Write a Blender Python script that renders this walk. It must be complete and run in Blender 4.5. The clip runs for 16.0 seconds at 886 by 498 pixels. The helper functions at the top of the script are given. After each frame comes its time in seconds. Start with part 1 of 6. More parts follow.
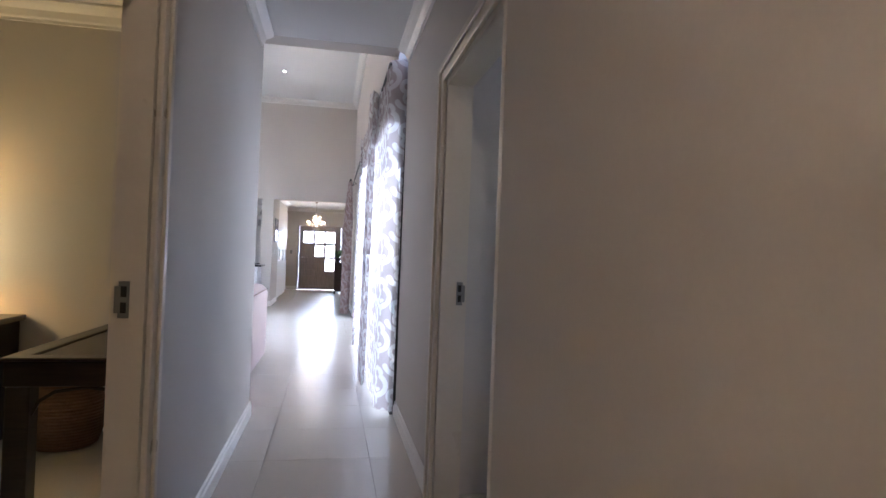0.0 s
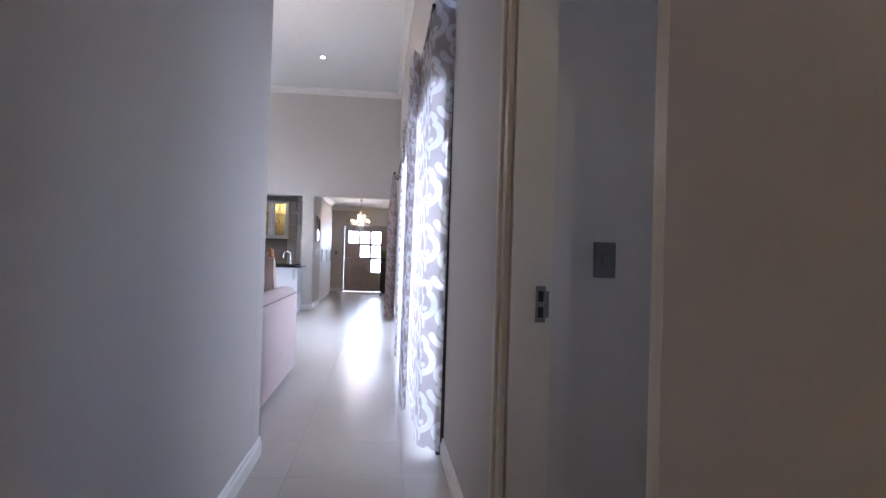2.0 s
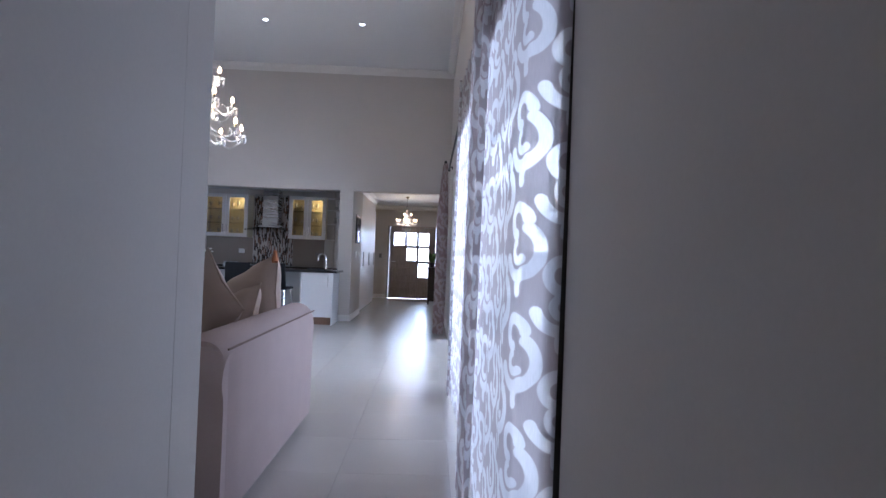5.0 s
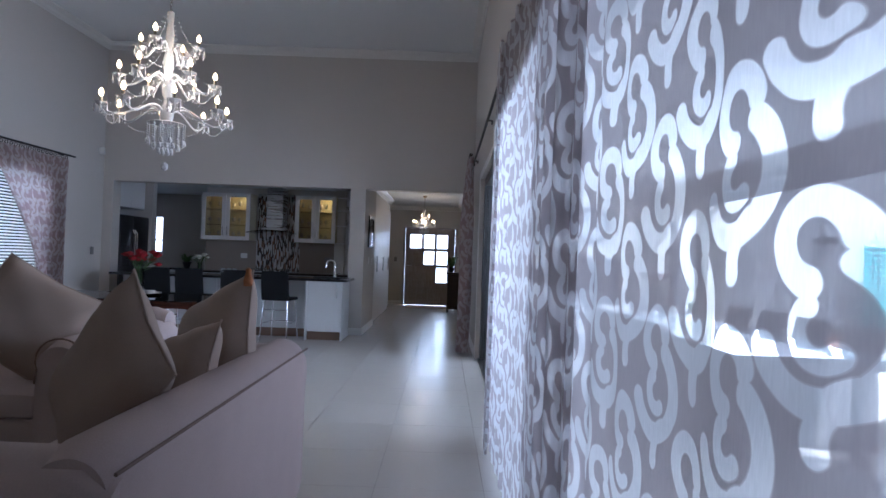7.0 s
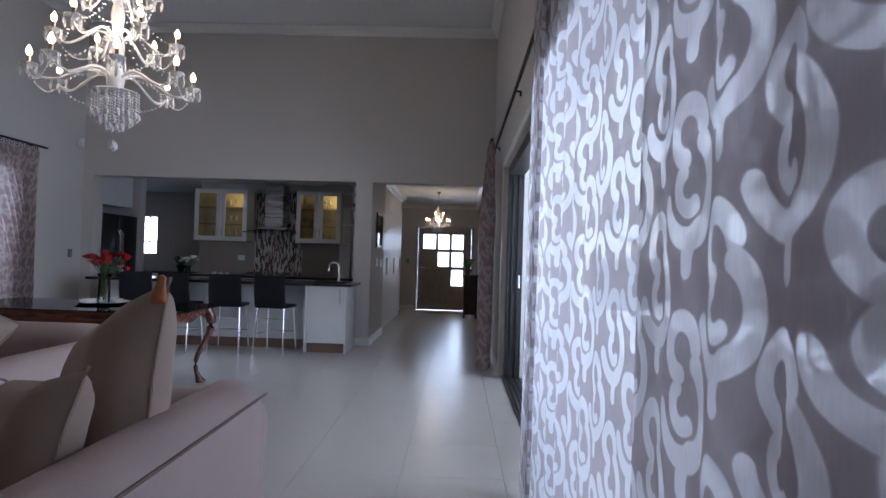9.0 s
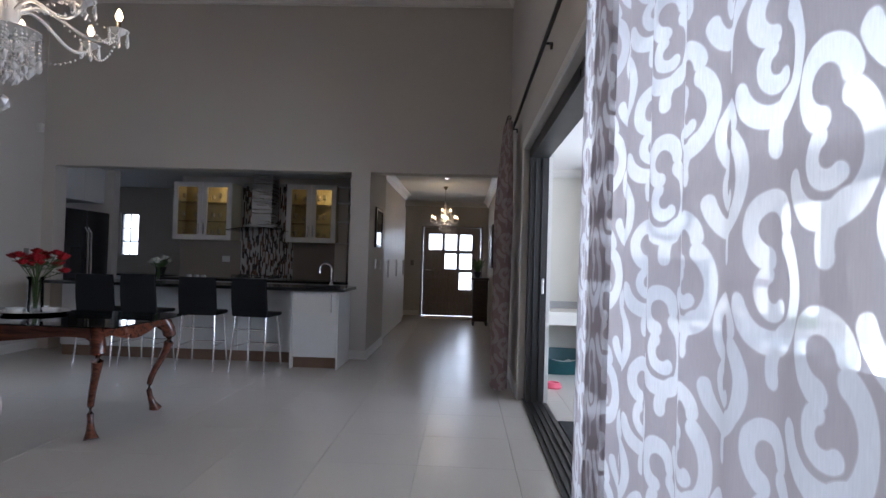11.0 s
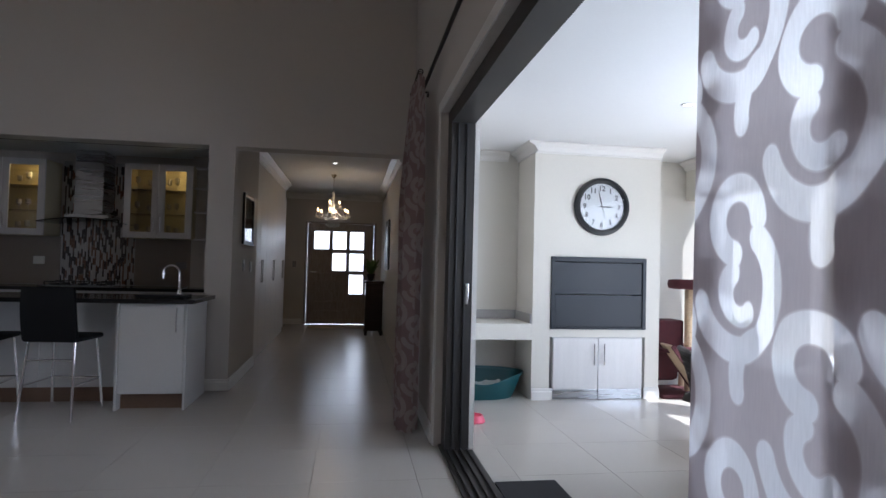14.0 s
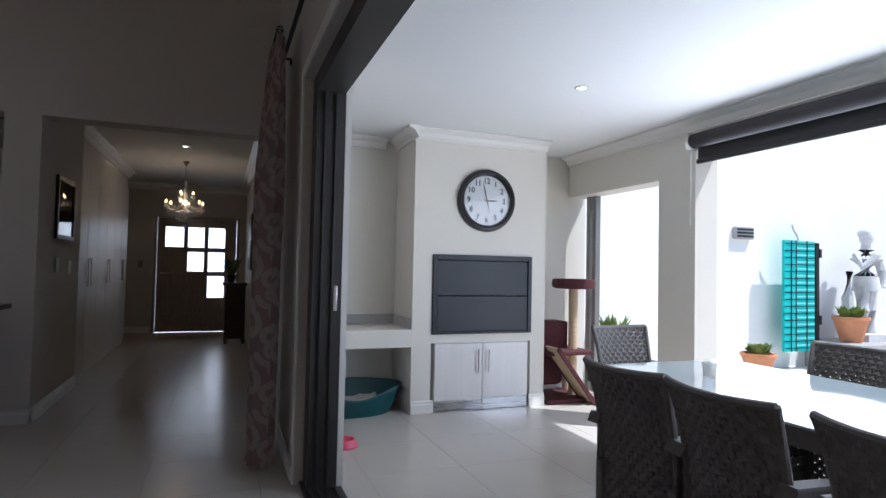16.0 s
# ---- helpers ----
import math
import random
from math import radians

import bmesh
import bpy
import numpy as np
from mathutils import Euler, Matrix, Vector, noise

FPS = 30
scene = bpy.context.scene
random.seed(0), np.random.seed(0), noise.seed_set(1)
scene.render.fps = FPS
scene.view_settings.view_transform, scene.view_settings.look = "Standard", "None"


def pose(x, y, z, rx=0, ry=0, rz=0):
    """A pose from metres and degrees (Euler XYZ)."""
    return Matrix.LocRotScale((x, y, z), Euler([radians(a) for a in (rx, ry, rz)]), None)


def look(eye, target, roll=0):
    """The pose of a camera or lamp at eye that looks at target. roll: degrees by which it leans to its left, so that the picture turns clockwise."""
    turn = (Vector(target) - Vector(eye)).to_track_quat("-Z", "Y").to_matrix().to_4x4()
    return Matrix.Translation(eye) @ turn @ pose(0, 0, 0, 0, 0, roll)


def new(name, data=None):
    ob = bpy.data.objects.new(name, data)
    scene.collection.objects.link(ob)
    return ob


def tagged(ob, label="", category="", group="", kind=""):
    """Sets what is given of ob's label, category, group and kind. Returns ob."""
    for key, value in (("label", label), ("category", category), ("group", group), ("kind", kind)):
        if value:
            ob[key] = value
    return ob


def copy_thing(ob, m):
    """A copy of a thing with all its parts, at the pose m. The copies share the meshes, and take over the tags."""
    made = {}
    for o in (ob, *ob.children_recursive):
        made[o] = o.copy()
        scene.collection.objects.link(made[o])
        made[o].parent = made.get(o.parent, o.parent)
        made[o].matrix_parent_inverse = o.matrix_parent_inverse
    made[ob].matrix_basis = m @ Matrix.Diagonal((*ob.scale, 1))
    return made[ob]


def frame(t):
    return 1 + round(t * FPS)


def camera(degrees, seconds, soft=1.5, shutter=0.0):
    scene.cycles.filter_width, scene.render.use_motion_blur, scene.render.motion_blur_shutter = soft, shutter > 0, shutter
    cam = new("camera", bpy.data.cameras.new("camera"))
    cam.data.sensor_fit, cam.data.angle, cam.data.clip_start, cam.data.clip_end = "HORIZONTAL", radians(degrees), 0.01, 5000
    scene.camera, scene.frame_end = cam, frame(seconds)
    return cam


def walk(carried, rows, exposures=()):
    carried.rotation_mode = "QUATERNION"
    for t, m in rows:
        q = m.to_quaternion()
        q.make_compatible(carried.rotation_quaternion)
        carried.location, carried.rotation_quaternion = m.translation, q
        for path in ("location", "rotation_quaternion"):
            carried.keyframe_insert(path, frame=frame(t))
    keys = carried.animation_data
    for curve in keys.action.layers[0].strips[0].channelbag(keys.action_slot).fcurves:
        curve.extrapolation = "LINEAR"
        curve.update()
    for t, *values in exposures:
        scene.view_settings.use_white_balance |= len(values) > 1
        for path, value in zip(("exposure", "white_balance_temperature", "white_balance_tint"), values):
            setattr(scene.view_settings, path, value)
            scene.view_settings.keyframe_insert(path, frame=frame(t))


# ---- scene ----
cam = camera(74.8, 16.0)
PATH = [
    (0, (0.125, 0.094, 1.2), (0.502, 2.058, 1.229), 2.1),
    (0.5, (0.187, 0.272, 1.176), (0.522, 2.244, 1.204), 1.9),
    (1, (0.21, 0.528, 1.167), (0.489, 2.508, 1.193), 1.8),
    (1.5, (0.208, 0.802, 1.169), (0.45, 2.787, 1.195), 1.9),
    (2, (0.246, 1.075, 1.165), (0.457, 3.064, 1.192), 1.7),
    (2.5, (0.266, 1.315, 1.171), (0.44, 3.307, 1.198), 1.6),
    (3, (0.235, 1.63, 1.177), (0.368, 3.626, 1.205), 1.7),
    (3.5, (0.249, 1.917, 1.165), (0.357, 3.914, 1.197), 1.9),
    (6, (0.212, 3.404, 1.247), (0.227, 5.403, 1.279), 2.1),
    (6.5, (0.14, 3.71, 1.29), (0.145, 5.71, 1.319), 2.1),
    (7, (0.128, 3.937, 1.275), (0.124, 5.936, 1.306), 2.0),
    (7.5, (0.125, 4.208, 1.285), (0.108, 6.207, 1.316), 1.9),
    (8, (0.085, 4.47, 1.271), (0.051, 6.469, 1.305), 1.8),
    (8.5, (0.061, 4.697, 1.266), (0.018, 6.697, 1.302), 1.8),
    (9, (0.087, 4.96, 1.268), (0.035, 6.959, 1.303), 1.7),
    (11.5, (0.015, 6.257, 1.238), (-0.06, 8.255, 1.283), 1.7),
    (12, (-0.008, 6.515, 1.236), (-0.045, 8.514, 1.281), 1.7),
    (12.5, (0.009, 6.771, 1.234), (0.027, 8.77, 1.281), 1.7),
    (13, (0.009, 6.998, 1.23), (0.098, 8.995, 1.281), 1.7),
    (13.5, (-0.03, 7.198, 1.24), (0.169, 9.187, 1.294), 1.6),
    (14, (-0.019, 7.393, 1.235), (0.291, 9.368, 1.293), 1.4),
    (14.5, (0.031, 7.593, 1.234), (0.424, 9.553, 1.291), 1.3),
    (15, (0.063, 7.771, 1.235), (0.544, 9.711, 1.294), 1.3),
    (15.5, (0.094, 7.911, 1.238), (0.68, 9.822, 1.3), 1.2),
    (16, (0.15, 7.989, 1.227), (0.865, 9.855, 1.295), 1.2),
]
# seconds, stops, kelvin, tint
EXPOSURES = [(0, 3.2, 5200, 14), (3.5, 2.7, 4950, 17), (7, 1.45, 4850, 12), (8, 1.2, 4750, 12), (9, 1.3, 5100, 13), (12.5, 0.85, 5500, 12), (14, 0.6, 5550, 12), (16, 0.08, 5600, 12)]
walk(cam, [(t, look(eye, target, roll)) for t, eye, target, roll in PATH], EXPOSURES)

# ---- light ----
world = bpy.data.worlds.new("sky")
scene.world = world
world.use_nodes = True
sky = world.node_tree.nodes.new("ShaderNodeTexSky")
sky.sky_type, sky.sun_disc = "NISHITA", False
sky.sun_elevation, sky.sun_rotation = radians(59), radians(126)
back = world.node_tree.nodes["Background"]
back.inputs["Strength"].default_value = 0.15
world.node_tree.links.new(sky.outputs["Color"], back.inputs["Color"])

SUN_FROM = Vector((0.45, -0.33, 0.93))
sun = new("sun", bpy.data.lights.new("sun", "SUN"))
sun.data.energy, sun.data.angle, sun.data.color = 5.0, radians(0.5), (1.0, 0.95, 0.87)
sun.matrix_world = look(SUN_FROM * 20, (0, 0, 0))


def window_light(name, at, aim, w, h, watts, colour):
    lamp = new(name, bpy.data.lights.new(name, "AREA"))
    lamp.data.shape, lamp.data.size, lamp.data.size_y = "RECTANGLE", w, h
    lamp.data.energy, lamp.data.color = watts, colour
    lamp.matrix_world = look(at, aim)
    return lamp


def bulb_light(name, at, watts, colour, radius=0.03):
    lamp = new(name, bpy.data.lights.new(name, "POINT"))
    lamp.data.energy, lamp.data.color, lamp.data.shadow_soft_size = watts, colour, radius
    lamp.location = at
    return lamp


DAY, WARM = (0.78, 0.86, 1.0), (1.0, 0.72, 0.42)
window_light("living_window_light", (-5.62, 10.92, 1.46), (0, 10.92, 1.3), 1.9, 1.7, 14, DAY)
window_light("kitchen_window_light", (-6.16, 16.75, 1.58), (-6.0, 12, 1.4), 0.4, 0.8, 1.2, DAY)
window_light("patio_opening_light", (3.55, 9.2, 1.2), (0, 9.2, 1.0), 4.2, 2.0, 90, (0.95, 0.97, 1.0))
bulb_light("study_lamp_light", (-2.35, 3.9, 1.2), 1.5, (1.0, 0.68, 0.27), 0.06)
bulb_light("chandelier_light", (-2.2, 8.7, 2.72), 11, (1.0, 0.78, 0.55), 0.3)
bulb_light("hall_chandelier_light", (-0.33, 16.6, 2.05), 3.6, WARM, 0.15)
for cx in (-3.72, -2.13):
    bulb_light("cabinet_light", (cx + 0.12, 14.62, 2.2), 0.5, (1.0, 0.78, 0.4), 0.02)


# ---- materials ----
def nodes_of(name):
    m = bpy.data.materials.new(name)
    m.use_nodes = True
    nt = m.node_tree
    return m, nt, nt.nodes["Principled BSDF"]


def surface(name, colour, rough=0.5, metal=0.0, vary=0.06, scale=3.0, grain=60.0, bump=0.1, coat=0.0, island=0.0, rough_vary=0.08, stretch=(1, 1, 1)):
    """A plain surface with two scales of variation in colour and gloss and a fine relief."""
    m, nt, b = nodes_of(name)
    n, l = nt.nodes, nt.links
    tc = n.new("ShaderNodeTexCoord")
    mp = n.new("ShaderNodeMapping")
    mp.inputs["Scale"].default_value = stretch
    l.new(tc.outputs["Object"], mp.inputs["Vector"])
    big, fine = n.new("ShaderNodeTexNoise"), n.new("ShaderNodeTexNoise")
    big.inputs["Scale"].default_value, fine.inputs["Scale"].default_value = scale, grain
    big.inputs["Detail"].default_value, fine.inputs["Detail"].default_value = 4, 3
    for t in (big, fine):
        l.new(mp.outputs["Vector"], t.inputs["Vector"])
    add = n.new("ShaderNodeMath")
    add.operation = "ADD"
    l.new(big.outputs["Fac"], add.inputs[0])
    l.new(fine.outputs["Fac"], add.inputs[1])
    last = add
    if island:
        oi, ad = n.new("ShaderNodeObjectInfo"), n.new("ShaderNodeMath")
        ad.operation, ad.inputs[2].default_value = "MULTIPLY_ADD", 0.0
        ad.inputs[1].default_value = island
        l.new(oi.outputs["Random"], ad.inputs[0])
        l.new(add.outputs[0], ad.inputs[2])
        last = ad
    ramp = n.new("ShaderNodeMapRange")
    ramp.inputs[1].default_value, ramp.inputs[2].default_value = 0.55, 1.45
    ramp.inputs[3].default_value, ramp.inputs[4].default_value = 1 - vary, 1 + vary
    l.new(last.outputs[0], ramp.inputs[0])
    mul = n.new("ShaderNodeVectorMath")
    mul.operation, mul.inputs[0].default_value = "SCALE", colour
    l.new(ramp.outputs[0], mul.inputs["Scale"])
    l.new(mul.outputs[0], b.inputs["Base Color"])
    rr = n.new("ShaderNodeMapRange")
    rr.inputs[3].default_value, rr.inputs[4].default_value = max(0.02, rough - rough_vary), min(1, rough + rough_vary)
    l.new(big.outputs["Fac"], rr.inputs[0])
    l.new(rr.outputs[0], b.inputs["Roughness"])
    b.inputs["Metallic"].default_value, b.inputs["Coat Weight"].default_value = metal, coat
    if bump:
        bp = n.new("ShaderNodeBump")
        bp.inputs["Strength"].default_value, bp.inputs["Distance"].default_value = bump, 0.002
        l.new(fine.outputs["Fac"], bp.inputs["Height"])
        l.new(bp.outputs[0], b.inputs["Normal"])
    return m


def wooden(name, dark, light, rough=0.35, scale=(1.5, 14, 14), coat=0.2):
    m, nt, b = nodes_of(name)
    n, l = nt.nodes, nt.links
    tc, mp, ns = n.new("ShaderNodeTexCoord"), n.new("ShaderNodeMapping"), n.new("ShaderNodeTexNoise")
    mp.inputs["Scale"].default_value = scale
    ns.inputs["Scale"].default_value, ns.inputs["Detail"].default_value, ns.inputs["Distortion"].default_value = 3, 6, 0.8
    l.new(tc.outputs["Object"], mp.inputs[0])
    l.new(mp.outputs[0], ns.inputs["Vector"])
    cr = n.new("ShaderNodeValToRGB")
    cr.color_ramp.elements[0].position, cr.color_ramp.elements[1].position = 0.3, 0.7
    cr.color_ramp.elements[0].color, cr.color_ramp.elements[1].color = (*dark, 1), (*light, 1)
    l.new(ns.outputs["Fac"], cr.inputs[0])
    l.new(cr.outputs[0], b.inputs["Base Color"])
    b.inputs["Roughness"].default_value, b.inputs["Coat Weight"].default_value = rough, coat
    bp = n.new("ShaderNodeBump")
    bp.inputs["Strength"].default_value, bp.inputs["Distance"].default_value = 0.12, 0.002
    l.new(ns.outputs["Fac"], bp.inputs["Height"])
    l.new(bp.outputs[0], b.inputs["Normal"])
    return m


def glassy(name, colour=(1, 1, 1), rough=0.0, clear=0.85):
    """Thin glass: mostly clear, with a sharp reflection."""
    m, nt, b = nodes_of(name)
    n, l = nt.nodes, nt.links
    tr, gl, mix, fr = n.new("ShaderNodeBsdfTransparent"), n.new("ShaderNodeBsdfGlossy"), n.new("ShaderNodeMixShader"), n.new("ShaderNodeFresnel")
    tr.inputs["Color"].default_value = (*[c * clear + (1 - clear) * c * 0.6 for c in colour], 1)
    gl.inputs["Roughness"].default_value = rough
    fr.inputs["IOR"].default_value = 1.5
    l.new(fr.outputs[0], mix.inputs[0])
    l.new(tr.outputs[0], mix.inputs[1])
    l.new(gl.outputs[0], mix.inputs[2])
    l.new(mix.outputs[0], n["Material Output"].inputs["Surface"])
    return m


def crystal(name):
    m, nt, b = nodes_of(name)
    n, l = nt.nodes, nt.links
    # White, half-opaque body: the sparkle of clear crystal is put into the colour.
    b.inputs["Base Color"].default_value, b.inputs["Roughness"].default_value = (0.97, 0.95, 0.92, 1), 0.08
    b.inputs["Transmission Weight"].default_value, b.inputs["IOR"].default_value = 0.5, 1.5
    return m


def glowing(name, colour, strength):
    m, nt, b = nodes_of(name)
    b.inputs["Base Color"].default_value = (*colour, 1)
    b.inputs["Emission Color"].default_value, b.inputs["Emission Strength"].default_value = (*colour, 1), strength
    return m


def math_node(nt, op, a, b=None, c=None):
    nd = nt.nodes.new("ShaderNodeMath")
    nd.operation = op
    for i, v in enumerate((a, b, c)):
        if v is None:
            continue
        if isinstance(v, (int, float)):
            nd.inputs[i].default_value = v
        else:
            nt.links.new(v, nd.inputs[i])
    return nd.outputs[0]


def stroke(nt, x, y, cx, cy, turn, half, radius, width):
    """Signed distance to an arc-shaped stroke with round ends: centre, the direction of its middle, its half angle, radius and half width."""
    ca, sa = math.cos(radians(turn)), math.sin(radians(turn))
    px, py = math_node(nt, "SUBTRACT", x, cx), math_node(nt, "SUBTRACT", y, cy)
    along = math_node(nt, "MULTIPLY_ADD", px, ca, math_node(nt, "MULTIPLY", py, sa))
    side = math_node(nt, "ABSOLUTE", math_node(nt, "MULTIPLY_ADD", py, ca, math_node(nt, "MULTIPLY", px, -sa)))
    ex, ey = radius * math.cos(radians(half)), radius * math.sin(radians(half))
    r = math_node(nt, "SQRT", math_node(nt, "MULTIPLY_ADD", along, along, math_node(nt, "MULTIPLY", side, side)))
    ring = math_node(nt, "ABSOLUTE", math_node(nt, "SUBTRACT", r, radius))
    da, ds = math_node(nt, "SUBTRACT", along, ex), math_node(nt, "SUBTRACT", side, ey)
    tip = math_node(nt, "SQRT", math_node(nt, "MULTIPLY_ADD", da, da, math_node(nt, "MULTIPLY", ds, ds)))
    angle = math_node(nt, "ARCTAN2", side, along)
    past = math_node(nt, "GREATER_THAN", angle, radians(half))
    d = math_node(nt, "MULTIPLY_ADD", past, math_node(nt, "SUBTRACT", tip, ring), ring)
    return math_node(nt, "SUBTRACT", d, width)


def scroll_fabric(name, ground, wide=0.29, high=0.335, sheer=0.3, ground_sheer=0.045, satin=(0.9, 0.9, 0.92)):
    """Curtain cloth with burnt-out sheer scrolls: S-shaped curls with a tail, in staggered columns, each with a fine stitched edge."""
    m, nt, bsdf = nodes_of(name)
    n, l = nt.nodes, nt.links
    uv = n.new("ShaderNodeUVMap")
    sep = n.new("ShaderNodeSeparateXYZ")
    l.new(uv.outputs[0], sep.inputs[0])
    wob = n.new("ShaderNodeTexNoise")
    wob.inputs["Scale"].default_value = 6
    l.new(uv.outputs[0], wob.inputs["Vector"])
    off = math_node(nt, "MULTIPLY_ADD", wob.outputs["Fac"], 0.024, -0.012)
    motif = []
    for shift, lift, mirror in ((0.0, 0.0, -1), (wide / 2, high * 0.47, -1)):
        u = math_node(nt, "ADD", math_node(nt, "ADD", sep.outputs[0], off), shift + 20 * wide)
        v = math_node(nt, "ADD", math_node(nt, "ADD", sep.outputs[1], off), lift + 20 * high)
        x = math_node(nt, "MULTIPLY", math_node(nt, "SUBTRACT", math_node(nt, "FLOORED_MODULO", u, wide), wide / 2), mirror)
        y = math_node(nt, "SUBTRACT", math_node(nt, "FLOORED_MODULO", v, high), high / 2)
        arcs = (
            (0.0, 0.098, 135, 125, 0.043, 0.0185),
            (0.006, 0.008, 215, 95, 0.03, 0.015),
            (0.0, 0.012, -52, 108, 0.079, 0.0195),
            (0.062, -0.103, 150, 42, 0.058, 0.0175),
        )
        for a in arcs:
            motif.append(stroke(nt, x, y, *a))
    dist = motif[0]
    for d in motif[1:]:
        dist = math_node(nt, "MINIMUM", dist, d)
    edge = n.new("ShaderNodeMapRange")
    edge.inputs[1].default_value, edge.inputs[2].default_value = 0.0012, -0.0012
    l.new(dist, edge.inputs[0])
    pattern = edge.outputs[0]
    seam = math_node(nt, "LESS_THAN", math_node(nt, "ABSOLUTE", dist), 0.0016)
    weave = n.new("ShaderNodeTexNoise")
    weave.inputs["Scale"].default_value = 30
    thread = n.new("ShaderNodeMapping")
    thread.inputs["Scale"].default_value = (9, 1, 1)
    l.new(uv.outputs[0], thread.inputs["Vector"])
    l.new(thread.outputs[0], weave.inputs["Vector"])
    alpha = math_node(nt, "MULTIPLY_ADD", pattern, sheer - ground_sheer, ground_sheer)
    alpha = math_node(nt, "MULTIPLY_ADD", weave.outputs["Fac"], 0.14, math_node(nt, "SUBTRACT", alpha, 0.07))
    alpha = math_node(nt, "MULTIPLY", alpha, math_node(nt, "MULTIPLY_ADD", seam, -0.55, 1.0))
    mixc = n.new("ShaderNodeMix")
    mixc.data_type = "RGBA"
    mixc.inputs["A"].default_value, mixc.inputs["B"].default_value = (*ground, 1), (*satin, 1)
    l.new(math_node(nt, "MULTIPLY", pattern, math_node(nt, "MULTIPLY_ADD", seam, -0.6, 1.0)), mixc.inputs["Factor"])
    tl, df, tr = n.new("ShaderNodeBsdfTranslucent"), n.new("ShaderNodeBsdfDiffuse"), n.new("ShaderNodeBsdfTransparent")
    l.new(mixc.outputs["Result"], tl.inputs["Color"])
    l.new(mixc.outputs["Result"], df.inputs["Color"])
    m1, m2 = n.new("ShaderNodeMixShader"), n.new("ShaderNodeMixShader")
    m1.inputs[0].default_value = 0.45
    l.new(tl.outputs[0], m1.inputs[1])
    l.new(df.outputs[0], m1.inputs[2])
    l.new(alpha, m2.inputs[0])
    l.new(m1.outputs[0], m2.inputs[1])
    l.new(tr.outputs[0], m2.inputs[2])
    l.new(m2.outputs[0], n["Material Output"].inputs["Surface"])
    return m


PLASTER = surface("cream_wall_paint", (0.585, 0.545, 0.50), 0.75, vary=0.03, scale=1.2, grain=90, bump=0.12)
PATIO_WALL = surface("pale_stone_paint", (0.70, 0.67, 0.60), 0.75, vary=0.03, scale=1.2, grain=90, bump=0.12)
WHITE_WALL = surface("white_courtyard_render", (0.86, 0.86, 0.84), 0.8, vary=0.04, scale=1.0, grain=50, bump=0.2)
CEILING = surface("white_ceiling_paint", (0.78, 0.78, 0.77), 0.85, vary=0.02, scale=0.8, grain=80, bump=0.05)
TRIM = surface("white_gloss_trim", (0.76, 0.74, 0.70), 0.35, vary=0.03, scale=4, grain=60, bump=0.05)
FRAME_PAINT = surface("cream_door_frame_enamel", (0.64, 0.58, 0.48), 0.3, vary=0.03, bump=0.04)
TILE = surface("cream_porcelain_tile", (0.55, 0.515, 0.465), 0.24, vary=0.012, scale=2.5, grain=40, bump=0.01, island=0.1, rough_vary=0.02)
GROUT = surface("tile_grout", (0.47, 0.43, 0.385), 0.9, bump=0.2)
PAVING = surface("sunlit_paving", (0.72, 0.68, 0.62), 0.8, vary=0.1, bump=0.3)
ALU = surface("dark_bronze_aluminium", (0.055, 0.052, 0.05), 0.42, metal=0.3, vary=0.1, bump=0.05)
STEEL = surface("brushed_steel", (0.45, 0.45, 0.46), 0.28, metal=1.0, vary=0.08, grain=120, bump=0.05, stretch=(1, 1, 12))
CHROME = surface("chrome", (0.8, 0.8, 0.82), 0.08, metal=1.0, vary=0.03, bump=0, rough_vary=0.03)
DARK_STEEL = surface("fridge_steel", (0.11, 0.11, 0.12), 0.34, metal=0.9, vary=0.06, bump=0.04)
BLACK_LEATHER = surface("black_leather", (0.008, 0.008, 0.009), 0.7, vary=0.2, grain=160, bump=0.35)
BLACK_LEATHER.node_tree.nodes["Principled BSDF"].inputs["Specular IOR Level"].default_value = 0.2
BLACK = surface("black_plastic", (0.012, 0.012, 0.013), 0.4, vary=0.15, bump=0.05)
STONE_TOP = surface("black_granite", (0.018, 0.017, 0.018), 0.12, vary=0.4, scale=40, grain=200, bump=0.02)
CUPBOARD = surface("white_melamine", (0.66, 0.65, 0.64), 0.35, vary=0.03, bump=0.03)
WOODGRAIN_WHITE = surface("pale_woodgrain_laminate", (0.72, 0.70, 0.68), 0.4, vary=0.07, scale=2, grain=30, bump=0.08, stretch=(8, 8, 0.8))
KICK = surface("brown_plinth_board", (0.2, 0.125, 0.085), 0.45, vary=0.15, bump=0.05)
SPLASH = surface("taupe_glass_splashback", (0.30, 0.255, 0.215), 0.2, vary=0.05, bump=0.0)
SOFA_CLOTH = surface("dusty_mauve_beige_suede", (0.44, 0.355, 0.325), 0.9, vary=0.08, scale=5, grain=220, bump=0.3)
CUSHION_CLOTH = surface("beige_linen_cushion", (0.37, 0.29, 0.235), 0.92, vary=0.08, scale=6, grain=240, bump=0.4)
PIPING = surface("brown_piping", (0.2, 0.14, 0.11), 0.8, bump=0.1)
TASSEL = surface("rust_tassel_thread", (0.42, 0.16, 0.06), 0.8, vary=0.2, bump=0.3)
MAHOGANY = wooden("mahogany", (0.045, 0.012, 0.007), (0.17, 0.05, 0.026), 0.25)
DARK_WOOD = wooden("dark_stained_wood", (0.012, 0.007, 0.005), (0.035, 0.02, 0.014), 0.35)
DOOR_WOOD = wooden("grey_brown_door_timber", (0.24, 0.19, 0.16), (0.36, 0.3, 0.26), 0.45, scale=(14, 14, 1.5))
